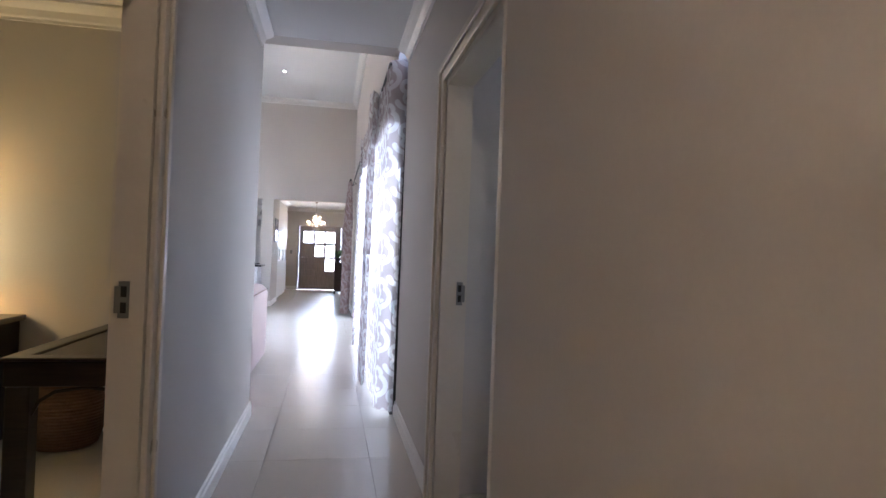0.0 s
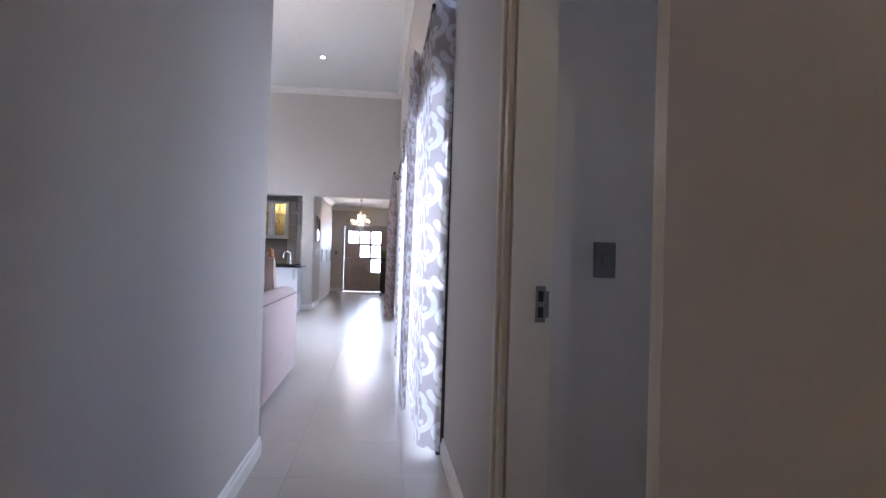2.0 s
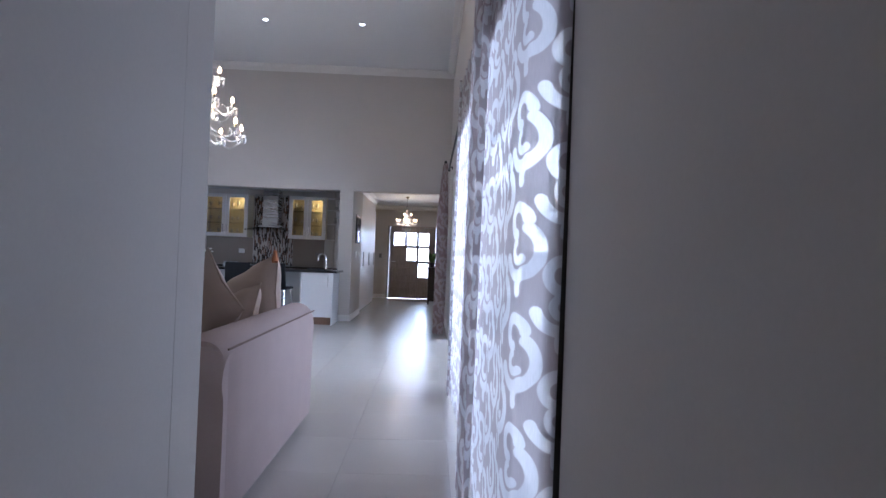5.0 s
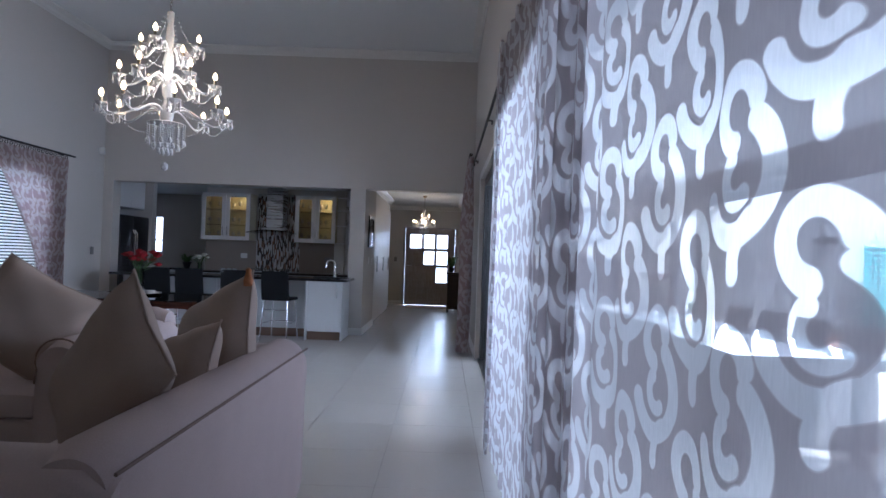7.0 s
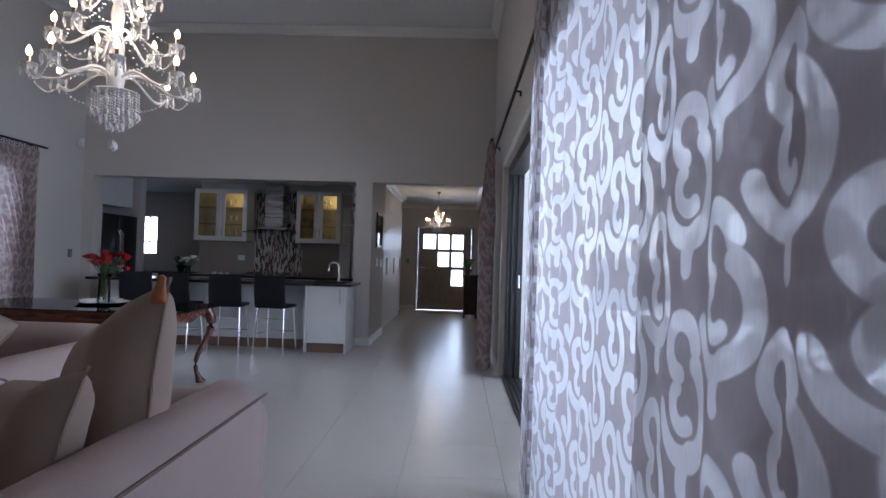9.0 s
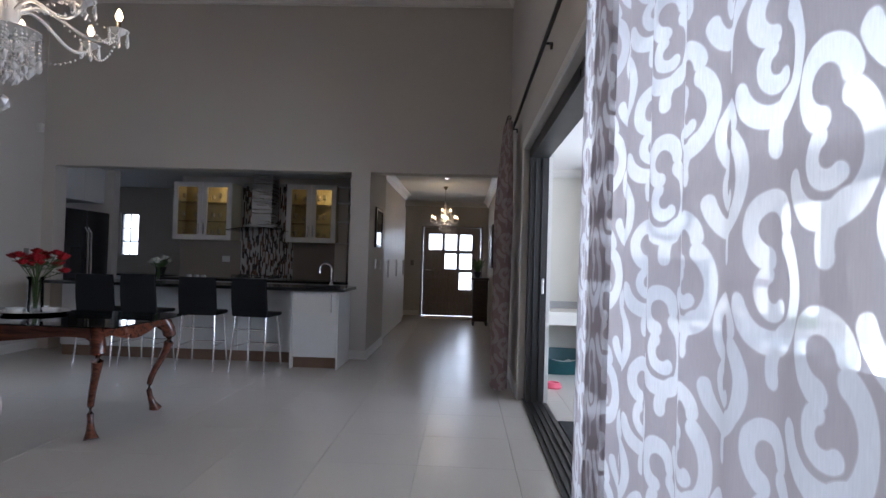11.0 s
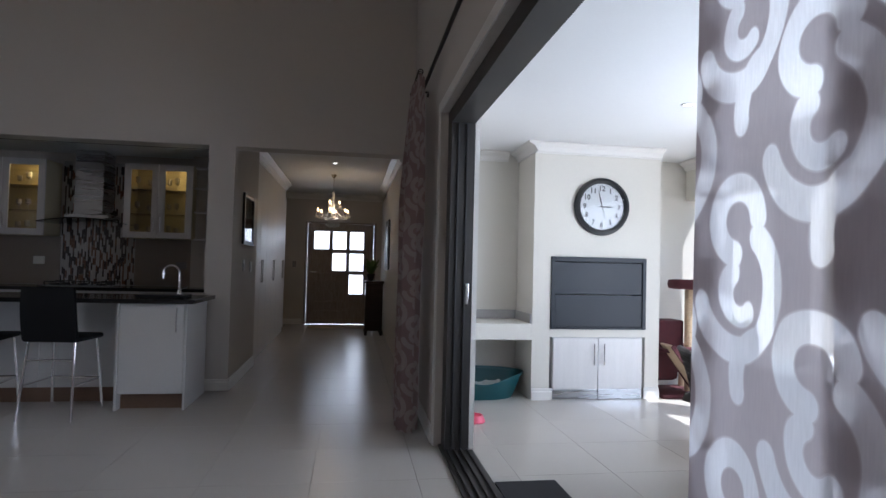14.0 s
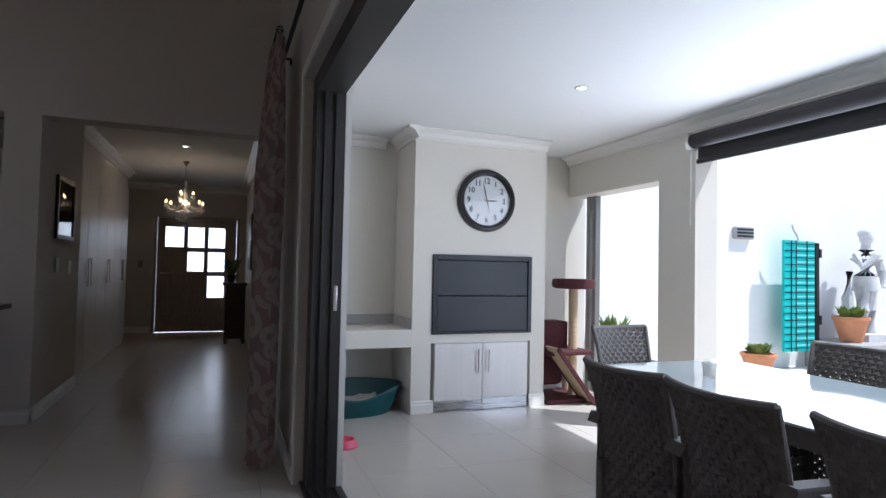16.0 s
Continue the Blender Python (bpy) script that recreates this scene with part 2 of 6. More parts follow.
WICKER = surface("grey_brown_rattan", (0.12, 0.108, 0.098), 0.6, vary=0.35, scale=30, grain=180, bump=0.4)
BASKET = surface("woven_basket", (0.24, 0.13, 0.08), 0.75, vary=0.3, scale=25, grain=150, bump=0.5)
PLUM = surface("plum_plush", (0.075, 0.018, 0.022), 0.9, vary=0.25, scale=14, grain=200, bump=0.5)
SISAL = surface("sisal_rope", (0.55, 0.42, 0.28), 0.85, vary=0.15, scale=10, grain=200, bump=0.5)
TEAL = surface("dark_teal_plastic", (0.008, 0.075, 0.085), 0.35, vary=0.1, bump=0.03)
BLANKET = surface("grey_printed_blanket", (0.5, 0.49, 0.46), 0.95, vary=0.3, scale=16, grain=150, bump=0.5)
PINK = surface("pink_plastic", (0.75, 0.1, 0.17), 0.35, vary=0.05, bump=0.02)
MAT = surface("charcoal_doormat", (0.03, 0.03, 0.032), 0.95, vary=0.3, scale=30, grain=300, bump=0.8)
BRAAI = surface("powder_coated_charcoal_steel", (0.012, 0.016, 0.023), 0.5, metal=0.0, vary=0.08, bump=0.06)
CLOCK_FACE = surface("clock_dial", (0.85, 0.86, 0.86), 0.5, vary=0.01, bump=0)
TERRACOTTA = surface("terracotta", (0.55, 0.24, 0.12), 0.8, vary=0.15, scale=8, bump=0.3)
LEAF = surface("leaf_green", (0.06, 0.11, 0.025), 0.55, vary=0.3, scale=20, bump=0.1, island=0.3)
LEAF_PALE = surface("yellow_green_leaf", (0.15, 0.22, 0.05), 0.55, vary=0.3, scale=20, bump=0.1, island=0.3)
STATUE_STONE = surface("weathered_cast_stone", (0.6, 0.6, 0.6), 0.85, vary=0.2, scale=8, grain=60, bump=0.5)
GREY_STONE = surface("grey_ledge_stone", (0.4, 0.39, 0.38), 0.85, vary=0.12, scale=6, bump=0.3)
TURQUOISE = surface("turquoise_shade_cloth", (0.02, 0.52, 0.5), 0.7, vary=0.1, bump=0.2)
PALE_TURQUOISE = surface("pale_turquoise_sheen", (0.25, 0.72, 0.68), 0.7, vary=0.1, bump=0.2)
ROSE = surface("red_rose_petal", (0.32, 0.006, 0.012), 0.6, vary=0.2, bump=0.1)
PETAL = surface("white_petal", (0.8, 0.79, 0.7), 0.6, vary=0.06, bump=0.1)
BLIND_CLOTH = surface("charcoal_roller_cloth", (0.035, 0.033, 0.035), 0.75, vary=0.1, grain=200, bump=0.3)
PLASTIC_WHITE = surface("white_plastic", (0.75, 0.74, 0.7), 0.35, vary=0.02, bump=0.02)
SWITCH_GREY = surface("satin_switch_plate", (0.24, 0.23, 0.22), 0.35, metal=0.5, vary=0.03, bump=0.02)
PAPER = surface("white_mount_card", (0.7, 0.7, 0.7), 0.4, vary=0.02, bump=0.02)
MOSAIC_A = surface("pale_mosaic", (0.52, 0.49, 0.46), 0.25, vary=0.1, bump=0.02, island=0.5)
MOSAIC_B = surface("dark_mosaic", (0.045, 0.035, 0.035), 0.2, vary=0.2, bump=0.02, island=0.5)
MOSAIC_C = surface("brown_mosaic", (0.17, 0.09, 0.06), 0.25, vary=0.15, bump=0.02, island=0.5)
GLASS = glassy("clear_glass")
TABLE_GLASS = glassy("smoked_table_glass", (0.55, 0.6, 0.62), 0.01)
CABINET_GLASS = glassy("cabinet_glass", (0.95, 0.9, 0.75), 0.02)
# Pale table glass; its bluish white reflection is put into the base colour.
REFLECTION_GLASS = surface("pale_glass_painted_reflection", (0.5, 0.58, 0.6), 0.07, vary=0.02, bump=0.0, rough_vary=0.02, coat=0.5)
CRYSTAL = crystal("cut_crystal")
BRASS = surface("aged_silver_brass", (0.42, 0.36, 0.27), 0.25, metal=1.0, vary=0.1, bump=0.02)
BULB = glowing("lit_candle_bulb", (1.0, 0.62, 0.28), 7)
SPOT_GLOW = glowing("lit_downlight", (1.0, 0.93, 0.85), 9)
SHADE = glowing("lit_lampshade", (1.0, 0.7, 0.3), 2.2)
OUTSIDE = glowing("bright_daylight_backdrop", (0.92, 0.96, 1.0), 1.25)
CABINET_LINING = surface("cream_cabinet_lining", (0.62, 0.55, 0.38), 0.6, vary=0.05, bump=0.02)
CURTAIN = scroll_fabric("mauve_scroll_organza", (0.44, 0.395, 0.40))
LINED = surface("dark_mauve_lined_drape", (0.10, 0.085, 0.09), 0.9, vary=0.12, scale=5, grain=200, bump=0.3)
CURTAIN_DENSE = scroll_fabric("mauve_scroll_drape", (0.36, 0.27, 0.26), ground_sheer=0.04, sheer=0.22, satin=(0.6, 0.52, 0.5))


# ---- builders ----
def box(bm, x0, x1, y0, y1, z0, z1, bevel=0.0):
    ret = bmesh.ops.create_cube(bm, size=1, matrix=Matrix.Translation(((x0 + x1) / 2, (y0 + y1) / 2, (z0 + z1) / 2)) @ Matrix.Diagonal((abs(x1 - x0), abs(y1 - y0), abs(z1 - z0), 1)))
    if bevel:
        edges = {e for v in ret["verts"] for e in v.link_edges}
        bmesh.ops.bevel(bm, geom=list(edges), offset=bevel, segments=2, affect="EDGES", profile=0.5)
    return bm


def boxed(*rows, bevel=0.0):
    bm = bmesh.new()
    for r in rows:
        box(bm, *r, bevel=bevel)
    return bm


def rod(bm, a, b, r0, r1=None, n=12):
    a, b = Vector(a), Vector(b)
    d = b - a
    turn = d.to_track_quat("Z", "Y").to_matrix().to_4x4()
    bmesh.ops.create_cone(bm, cap_ends=True, segments=n, radius1=r0, radius2=r0 if r1 is None else r1, depth=d.length, matrix=Matrix.Translation((a + b) / 2) @ turn)
    return bm


def rods(*rows, n=12):
    bm = bmesh.new()
    for a, b, *r in rows:
        rod(bm, a, b, *r, n=n)
    return bm


def turned(profile, n=24, at=(0, 0, 0), cap=True):
    """A lathe shape: profile is a list of (radius, height)."""
    bm = bmesh.new()
    rings = [[bm.verts.new((at[0] + r * math.cos(2 * math.pi * i / n), at[1] + r * math.sin(2 * math.pi * i / n), at[2] + z)) for i in range(n)] for r, z in profile]
    for a, b in zip(rings, rings[1:]):
        for i in range(n):
            bm.faces.new((a[i], a[(i + 1) % n], b[(i + 1) % n], b[i]))
    if cap:
        bm.faces.new(rings[0][::-1])
        bm.faces.new(rings[-1])
    return bm


def tube(points, radius, n=8, taper=None):
    """A round tube along a line of points."""
    bm = bmesh.new()
    pts = [Vector(p) for p in points]
    rings = []
    for i, p in enumerate(pts):
        d = (pts[min(i + 1, len(pts) - 1)] - pts[max(i - 1, 0)]).normalized()
        q = d.to_track_quat("Z", "Y").to_matrix()
        r = radius if taper is None else radius * taper[i]
        rings.append([bm.verts.new(p + q @ Vector((r * math.cos(2 * math.pi * k / n), r * math.sin(2 * math.pi * k / n), 0))) for k in range(n)])
    for a, b in zip(rings, rings[1:]):
        for i in range(n):
            bm.faces.new((a[i], a[(i + 1) % n], b[(i + 1) % n], b[i]))
    bm.faces.new(rings[0][::-1])
    bm.faces.new(rings[-1])
    return bm


def merge(bm, other, m=Matrix.Identity(4)):
    me = bpy.data.meshes.new("temporary")
    other.to_mesh(me)
    me.transform(m)
    bm.from_mesh(me)
    bpy.data.meshes.remove(me)
    other.free()
    return bm


def part(name, bm, material, parent=None, label="", smooth=False):
    me = bpy.data.meshes.new(name)
    bmesh.ops.recalc_face_normals(bm, faces=bm.faces[:])
    bm.to_mesh(me)
    bm.free()
    me.materials.append(material)
    if smooth:
        me.polygons.foreach_set("use_smooth", [True] * len(me.polygons))
        me.set_sharp_from_angle(angle=radians(38))
    ob = new(name, me)
    if parent is not None:
        ob.parent = parent
    if label:
        ob["label"] = label
    return ob


def thing(name, label, category, at=(0, 0, 0), rz=0.0, group=""):
    ob = new(name)
    ob.empty_display_size = 0.1
    ob.matrix_basis = pose(*at, 0, 0, rz)
    return tagged(ob, label, category, group)


def structure(name, bm, material, label, smooth=False):
    return tagged(part(name, bm, material, smooth=smooth), label, name.split("_")[0], kind="structure")


def pillow(w, h, d, n=14, seed=0, crease=0.25):
    """A soft cushion in the x-z plane, d thick along y, with pulled-out corners."""
    bm = bmesh.new()
    rnd = random.Random(seed)
    ph = [rnd.uniform(0, 6) for _ in range(4)]
    for side in (-1, 1):
        grid = []
        for j in range(n + 1):
            row = []
            for i in range(n + 1):
                u, v = 2 * i / n - 1, 2 * j / n - 1
                edge = (1 - u ** 4) * (1 - v ** 4)
                pull = 1 - 0.10 * (1 - abs(u)) * abs(v) ** 3 - 0.0
                pull2 = 1 - 0.10 * (1 - abs(v)) * abs(u) ** 3
                wr = 0.06 * math.sin(7 * u + ph[0] + 3 * v) * math.sin(5 * v + ph[1]) * crease
                row.append(bm.verts.new((u * w / 2 * pull2, side * (d / 2 * edge ** 0.6 * (1 + wr * 4)), v * h / 2 * pull)))
            grid.append(row)
        for j in range(n):
            for i in range(n):
                f = (grid[j][i], grid[j][i + 1], grid[j + 1][i + 1], grid[j + 1][i])
                bm.faces.new(f if side < 0 else f[::-1])
    bmesh.ops.remove_doubles(bm, verts=bm.verts[:], dist=1e-4)
    return bm


def scaled(bm, k, about=(0, 0, 0)):
    bmesh.ops.scale(bm, vec=(k, k, k), verts=bm.verts[:])
    return bm


def cornice(name, a, b, inward, z, size=0.11):
    """A stepped cove along a to b under a ceiling at z; inward points into the room."""
    a, b, inw = Vector((*a, z)), Vector((*b, z)), Vector((*inward, 0))
    prof = [(0, 0), (size, 0), (size, -0.015), (size * 0.75, -0.03), (size * 0.45, -size * 0.45), (size * 0.28, -size * 0.78), (0.018, -size * 0.86), (0.018, -size), (0, -size)]
    bm = bmesh.new()
    ends = [[bm.verts.new(p + inw * (u + 0.001) + Vector((0, 0, v - 0.001))) for u, v in prof] for p in (a, b)]
    for i in range(len(prof)):
        j = (i + 1) % len(prof)
        bm.faces.new((ends[0][i], ends[0][j], ends[1][j], ends[1][i]))
    bm.faces.new(ends[0])
    bm.faces.new(ends[1][::-1])
    return structure(name, bm, TRIM, "white moulded plaster cornice under the ceiling")


def skirting(name, a, b, inward, h=0.11, d=0.018):
    a, b, inw = Vector((*a, 0)), Vector((*b, 0)), Vector((*inward, 0))
    prof = [(0.001, 0.002), (d, 0.002), (d, h * 0.68), (d * 0.6, h * 0.78), (d * 0.6, h * 0.92), (d * 0.25, h), (0.001, h)]
    bm = bmesh.new()
    ends = [[bm.verts.new(p + inw * u + Vector((0, 0, v))) for u, v in prof] for p in (a, b)]
    for i in range(len(prof)):
        j = (i + 1) % len(prof)
        bm.faces.new((ends[0][i], ends[0][j], ends[1][j], ends[1][i]))
    bm.faces.new(ends[0])
    bm.faces.new(ends[1][::-1])
    return structure(name, bm, TRIM, "white moulded skirting board along the wall")


# ---- structure ----
LX, RX, SX = -0.42, 0.64, 0.57           # corridor walls, sliding-door wall
FAR, TOP = 13.19, 4.54                   # kitchen wall, living ceiling
KH = 2.335                               # height of the kitchen and hall openings
HALL_TOP, PATIO_TOP, COR_TOP = 2.62, 2.42, 2.72
DOOR_Y, WX = 19.3, 3.55                  # front door wall, patio outer wall

floor = structure("floor", boxed((-7.0, 3.8, -2.2, 20.0, -0.15, -0.006)), GROUT, "cream porcelain tiled floor with fine joints")
ground = structure("ground", boxed((3.8, 60, -50, 60, -0.2, -0.02), (-60, -7.0, -50, 60, -0.2, -0.02), (-7, 3.8, 20.0, 60, -0.2, -0.02), (-7, 3.8, -50, -2.2, -0.2, -0.02)), PAVING, "sunlit pale paving outside the house")

structure("wall_corridor_left", boxed((LX - 0.09, LX, 1.98, 4.318, 0, COR_TOP), (LX - 0.09, LX, 1.08, 1.98, 2.05, COR_TOP), (LX - 0.09, LX, -2.0, 1.08, 0, COR_TOP)), PLASTER, "cream painted corridor wall with a doorway")
structure("wall_corridor_right", boxed((RX, RX + 0.12, 2.81, 4.45, 0, COR_TOP), (RX, RX + 0.12, 1.87, 2.81, 2.06, COR_TOP), (RX, RX + 0.12, -2.0, 1.87, 0, COR_TOP)), PLASTER, "cream painted corridor wall with a doorway")
structure("wall_corridor_end", boxed((LX - 0.12, RX + 0.12, -2.15, -2.0, 0, COR_TOP)), PLASTER, "cream painted wall closing the corridor")
structure("wall_south", boxed((-5.36, LX, 4.32, 4.5, 0, TOP), (LX, SX, 4.32, 4.5, COR_TOP, TOP)), PLASTER, "cream painted living room wall beside the corridor")
structure("wall_west", boxed((-5.56, -5.36, 4.32, 10.0, 0, TOP), (-5.56, -5.36, 11.85, FAR, 0, TOP), (-5.56, -5.36, 10.0, 11.85, 0, 0.62), (-5.56, -5.36, 10.0, 11.85, 2.3, TOP)), PLASTER, "cream painted living room wall with a window")
structure("wall_east", boxed((SX, SX + 0.25, 11.35, FAR, 0, TOP), (SX, SX + 0.25, 4.502, 11.35, 2.30, TOP), (RX + 0.122, SX + 0.25, 4.2, 4.47, 0, TOP), (SX, SX + 0.25, 4.472, 4.5, 2.8, TOP)), PLASTER, "cream painted wall with a wide sliding-door opening")
structure("wall_north", boxed((-5.56, -5.2, FAR, FAR + 0.22, 0, TOP), (-5.2, SX, FAR, FAR + 0.22, KH, TOP), (-1.396, -1.155, FAR, FAR + 0.22, 0, KH), (SX, SX + 0.25, FAR, FAR + 0.22, 0, TOP)), PLASTER, "cream painted wall with kitchen and hall openings")
structure("ceiling_living", boxed((-5.56, SX + 0.25, 4.3, FAR + 0.22, TOP, TOP + 0.12)), CEILING, "high white living room ceiling")
structure("ceiling_corridor", boxed((LX - 0.09, RX + 0.12, -2.15, 4.318, COR_TOP, COR_TOP + 0.1)), CEILING, "white corridor ceiling")
cornice("trim_cornice_north", (-5.36, FAR), (SX, FAR), (0, -1), TOP)
cornice("trim_cornice_east", (SX, 4.5), (SX, FAR), (-1, 0), TOP)
cornice("trim_cornice_west", (-5.36, 4.5), (-5.36, FAR), (1, 0), TOP)
cornice("trim_cornice_corridor_right", (RX, -2), (RX, 4.318), (-1, 0), COR_TOP, 0.09)
cornice("trim_cornice_corridor_left", (LX, -2), (LX, 4.3), (1, 0), COR_TOP, 0.09)
skirting("baseboard_corridor_left", (LX, 2.1), (LX, 4.5), (1, 0))
skirting("baseboard_corridor_end", (LX, 4.5), (-5.3, 4.5), (0, 1))
skirting("baseboard_corridor_right", (RX, 2.97), (RX, 4.45), (-1, 0))
skirting("baseboard_east", (SX, 11.42), (SX, FAR), (-1, 0))
skirting("baseboard_pier", (-1.396, FAR), (-1.137, FAR), (0, -1))
skirting("baseboard_hall", (-1.155, FAR - 0.018), (-1.155, 14.6), (1, 0))
skirting("baseboard_west", (-5.36, 4.5), (-5.36, FAR), (1, 0))

# hall
structure("wall_hall_left", boxed((-1.396, -1.155, FAR + 0.22, 14.62, 0, HALL_TOP), (-1.9, -1.72, 14.62, DOOR_Y, 0, HALL_TOP), (-1.72, -1.46, 18.1, DOOR_Y, 0, HALL_TOP)), PLASTER, "cream painted hall wall")
structure("wall_hall_right", boxed((SX, SX + 0.2, FAR + 0.22, DOOR_Y + 0.2, 0, HALL_TOP)), PLASTER, "cream painted hall wall")
structure("wall_front", boxed((-1.9, -0.95, DOOR_Y, DOOR_Y + 0.2, 0, HALL_TOP), (0.46, SX, DOOR_Y, DOOR_Y + 0.2, 0, HALL_TOP), (-0.95, 0.46, DOOR_Y, DOOR_Y + 0.2, 2.06, HALL_TOP)), PLASTER, "cream painted wall round the front door")
structure("ceiling_hall", boxed((-1.9, SX + 0.2, FAR + 0.22, DOOR_Y + 0.2, HALL_TOP, HALL_TOP + 0.1)), CEILING, "white entrance hall ceiling")
cornice("trim_cornice_hall_front", (-1.5, DOOR_Y), (SX, DOOR_Y), (0, -1), HALL_TOP)
cornice("trim_cornice_hall_right", (SX, 14.6), (SX, DOOR_Y), (-1, 0), HALL_TOP)
cornice("trim_cornice_hall_left", (-1.221, 14.65), (-1.221, 18.05), (1, 0), HALL_TOP)
skirting("baseboard_front", (-1.46, DOOR_Y), (-0.98, DOOR_Y), (0, -1))

# kitchen
KB = 14.82
structure("wall_kitchen_back", boxed((-4.36, -1.396, KB, KB + 0.15, 0, 2.6)), PLASTER, "taupe kitchen back wall")
structure("wall_kitchen_right", boxed((-1.396, -1.3, 14.62, KB + 0.15, 0, 2.6)), PLASTER, "kitchen side wall")
structure("wall_scullery", boxed((-6.55, -6.4, FAR + 0.22, 16.65, 0, 2.6), (-6.4, -6.33, 16.5, 16.65, 0, 2.6), (-5.99, -3.0, 16.5, 16.65, 0, 2.6), (-6.33, -5.99, 16.5, 16.65, 0, 1.19), (-6.33, -5.99, 16.5, 16.65, 1.97, 2.6), (-3.0, -2.85, KB + 0.15, 16.65, 0, 2.6), (-6.4, -5.56, FAR, FAR + 0.22, 0, 2.6)), PLASTER, "pale scullery walls with a small window")
structure("wall_fridge_end", boxed((-6.4, -5.15, 14.36, 14.5, 0, 2.6)), PLASTER, "narrow wall beside the fridge")
structure("ceiling_kitchen", boxed((-6.55, -1.3, FAR + 0.22, 16.65, 2.46, 2.6)), CEILING, "white kitchen ceiling")

# patio
structure("wall_patio_back", boxed((SX + 0.2, 3.77, FAR + 0.02, FAR + 0.2, 0, 2.7)), PATIO_WALL, "pale painted patio back wall")
# The last box is an unseen wall, added to dim the near curtain.
structure("wall_patio_outer", boxed((WX, WX + 0.22, 11.45, 11.85, 0, PATIO_TOP), (WX, WX + 0.22, 11.85, FAR, 2.0, PATIO_TOP), (WX, WX + 0.22, 4.2, 11.45, 2.22, PATIO_TOP), (WX, WX + 0.22, 4.0, 7.0, 0, 2.22)), PATIO_WALL, "pale painted patio pillar and beam, with an added unseen wall that dims the curtain")
structure("wall_patio_south", boxed((SX + 0.25, WX, 4.0, 4.2, 0, PATIO_TOP)), PATIO_WALL, "pale painted patio end wall")
structure("ceiling_patio", boxed((SX + 0.25, WX + 0.22, 4.0, FAR + 0.2, PATIO_TOP, PATIO_TOP + 0.3)), CEILING, "white patio ceiling")
cornice("trim_cornice_patio_outer", (WX, 4.2), (WX, FAR), (-1, 0), PATIO_TOP, 0.095)
cornice("trim_cornice_patio_chimney", (1.67, 12.65), (2.95, 12.65), (0, -1), PATIO_TOP, 0.095)
cornice("trim_cornice_patio_recess", (SX + 0.25, FAR), (1.55, FAR), (0, -1), PATIO_TOP, 0.095)
cornice("trim_cornice_chimney_side", (1.67, FAR), (1.67, 12.53), (-1, 0), PATIO_TOP, 0.095)
structure("wall_courtyard", boxed((11.0, 11.2, -2, 13.75, -0.02, 2.2), (3.0, 11.2, 13.75, 13.95, -0.02, 3.6)), WHITE_WALL, "bright white courtyard wall")

# study and side room that the doorways show
structure("wall_study", boxed((-5.0, LX - 0.12, 4.2, 4.32, 0, COR_TOP), (-5.1, -5.0, -2, 4.3, 0, COR_TOP), (-5, LX - 0.12, -2.15, -2.0, 0, COR_TOP)), PLASTER, "cream study walls in warm lamplight")
structure("ceiling_study", boxed((-5.1, LX - 0.12, -2.15, 4.32, COR_TOP, COR_TOP + 0.1)), CEILING, "white study ceiling")
cornice("trim_cornice_study", (-5.0, 4.2), (LX - 0.12, 4.2), (0, -1), COR_TOP, 0.12)
skirting("baseboard_study", (-5.0, 4.2), (LX - 0.12, 4.2), (0, -1))
# The gap in the east wall is for the added window.
structure("wall_side_room", boxed((RX + 0.12, 3.0, 2.98, 3.1, 0, COR_TOP), (3.0, 3.1, -1, 0.8, 0, COR_TOP), (3.0, 3.1, 1.6, 3.1, 0, COR_TOP), (3.0, 3.1, 0.8, 1.6, 0, 1.3), (3.0, 3.1, 0.8, 1.6, 2.0, COR_TOP), (RX + 0.12, 3.0, -1.1, -1.0, 0, COR_TOP)), PLASTER, "unlit side room walls")
structure("ceiling_side_room", boxed((RX + 0.12, 3.1, -1.1, 3.1, COR_TOP, COR_TOP + 0.1)), CEILING, "side room ceiling")


def door_frame(name, x0, x1, y0, y1, top, face, label):
    """A pressed frame lining a doorway in an x wall, with a moulded architrave on the corridor side."""
    d = structure(name, boxed((x0, x1, y0, y0 + 0.035, 0, top), (x0, x1, y1 - 0.035, y1, 0, top), (x0, x1, y0, y1, top - 0.035, top)), FRAME_PAINT, label)
    s = 1 if face == "+" else -1
    e = x1 if s > 0 else x0
    a, b = sorted((e + s * 0.001, e + s * 0.02))
    c, f = sorted((e + s * 0.02, e + s * 0.032))
    part("architrave", boxed(*([(a, b, y0 - 0.07, y0 + 0.012, 0, top + 0.07)] if s > 0 else []), (a, b, y1 - 0.012, y1 + 0.07, 0, top + 0.07), (a, b, y0 + 0.012, y1 - 0.012, top - 0.012, top + 0.07), bevel=0.004), FRAME_PAINT, d)
    part("bead", boxed(*([(c, f, y0 - 0.07, y0 - 0.035, 0, top + 0.07)] if s > 0 else []), (c, f, y1 + 0.035, y1 + 0.07, 0, top + 0.07), (c, f, y0 - 0.035, y1 + 0.035, top + 0.035, top + 0.07), bevel=0.004), FRAME_PAINT, d)
    return d


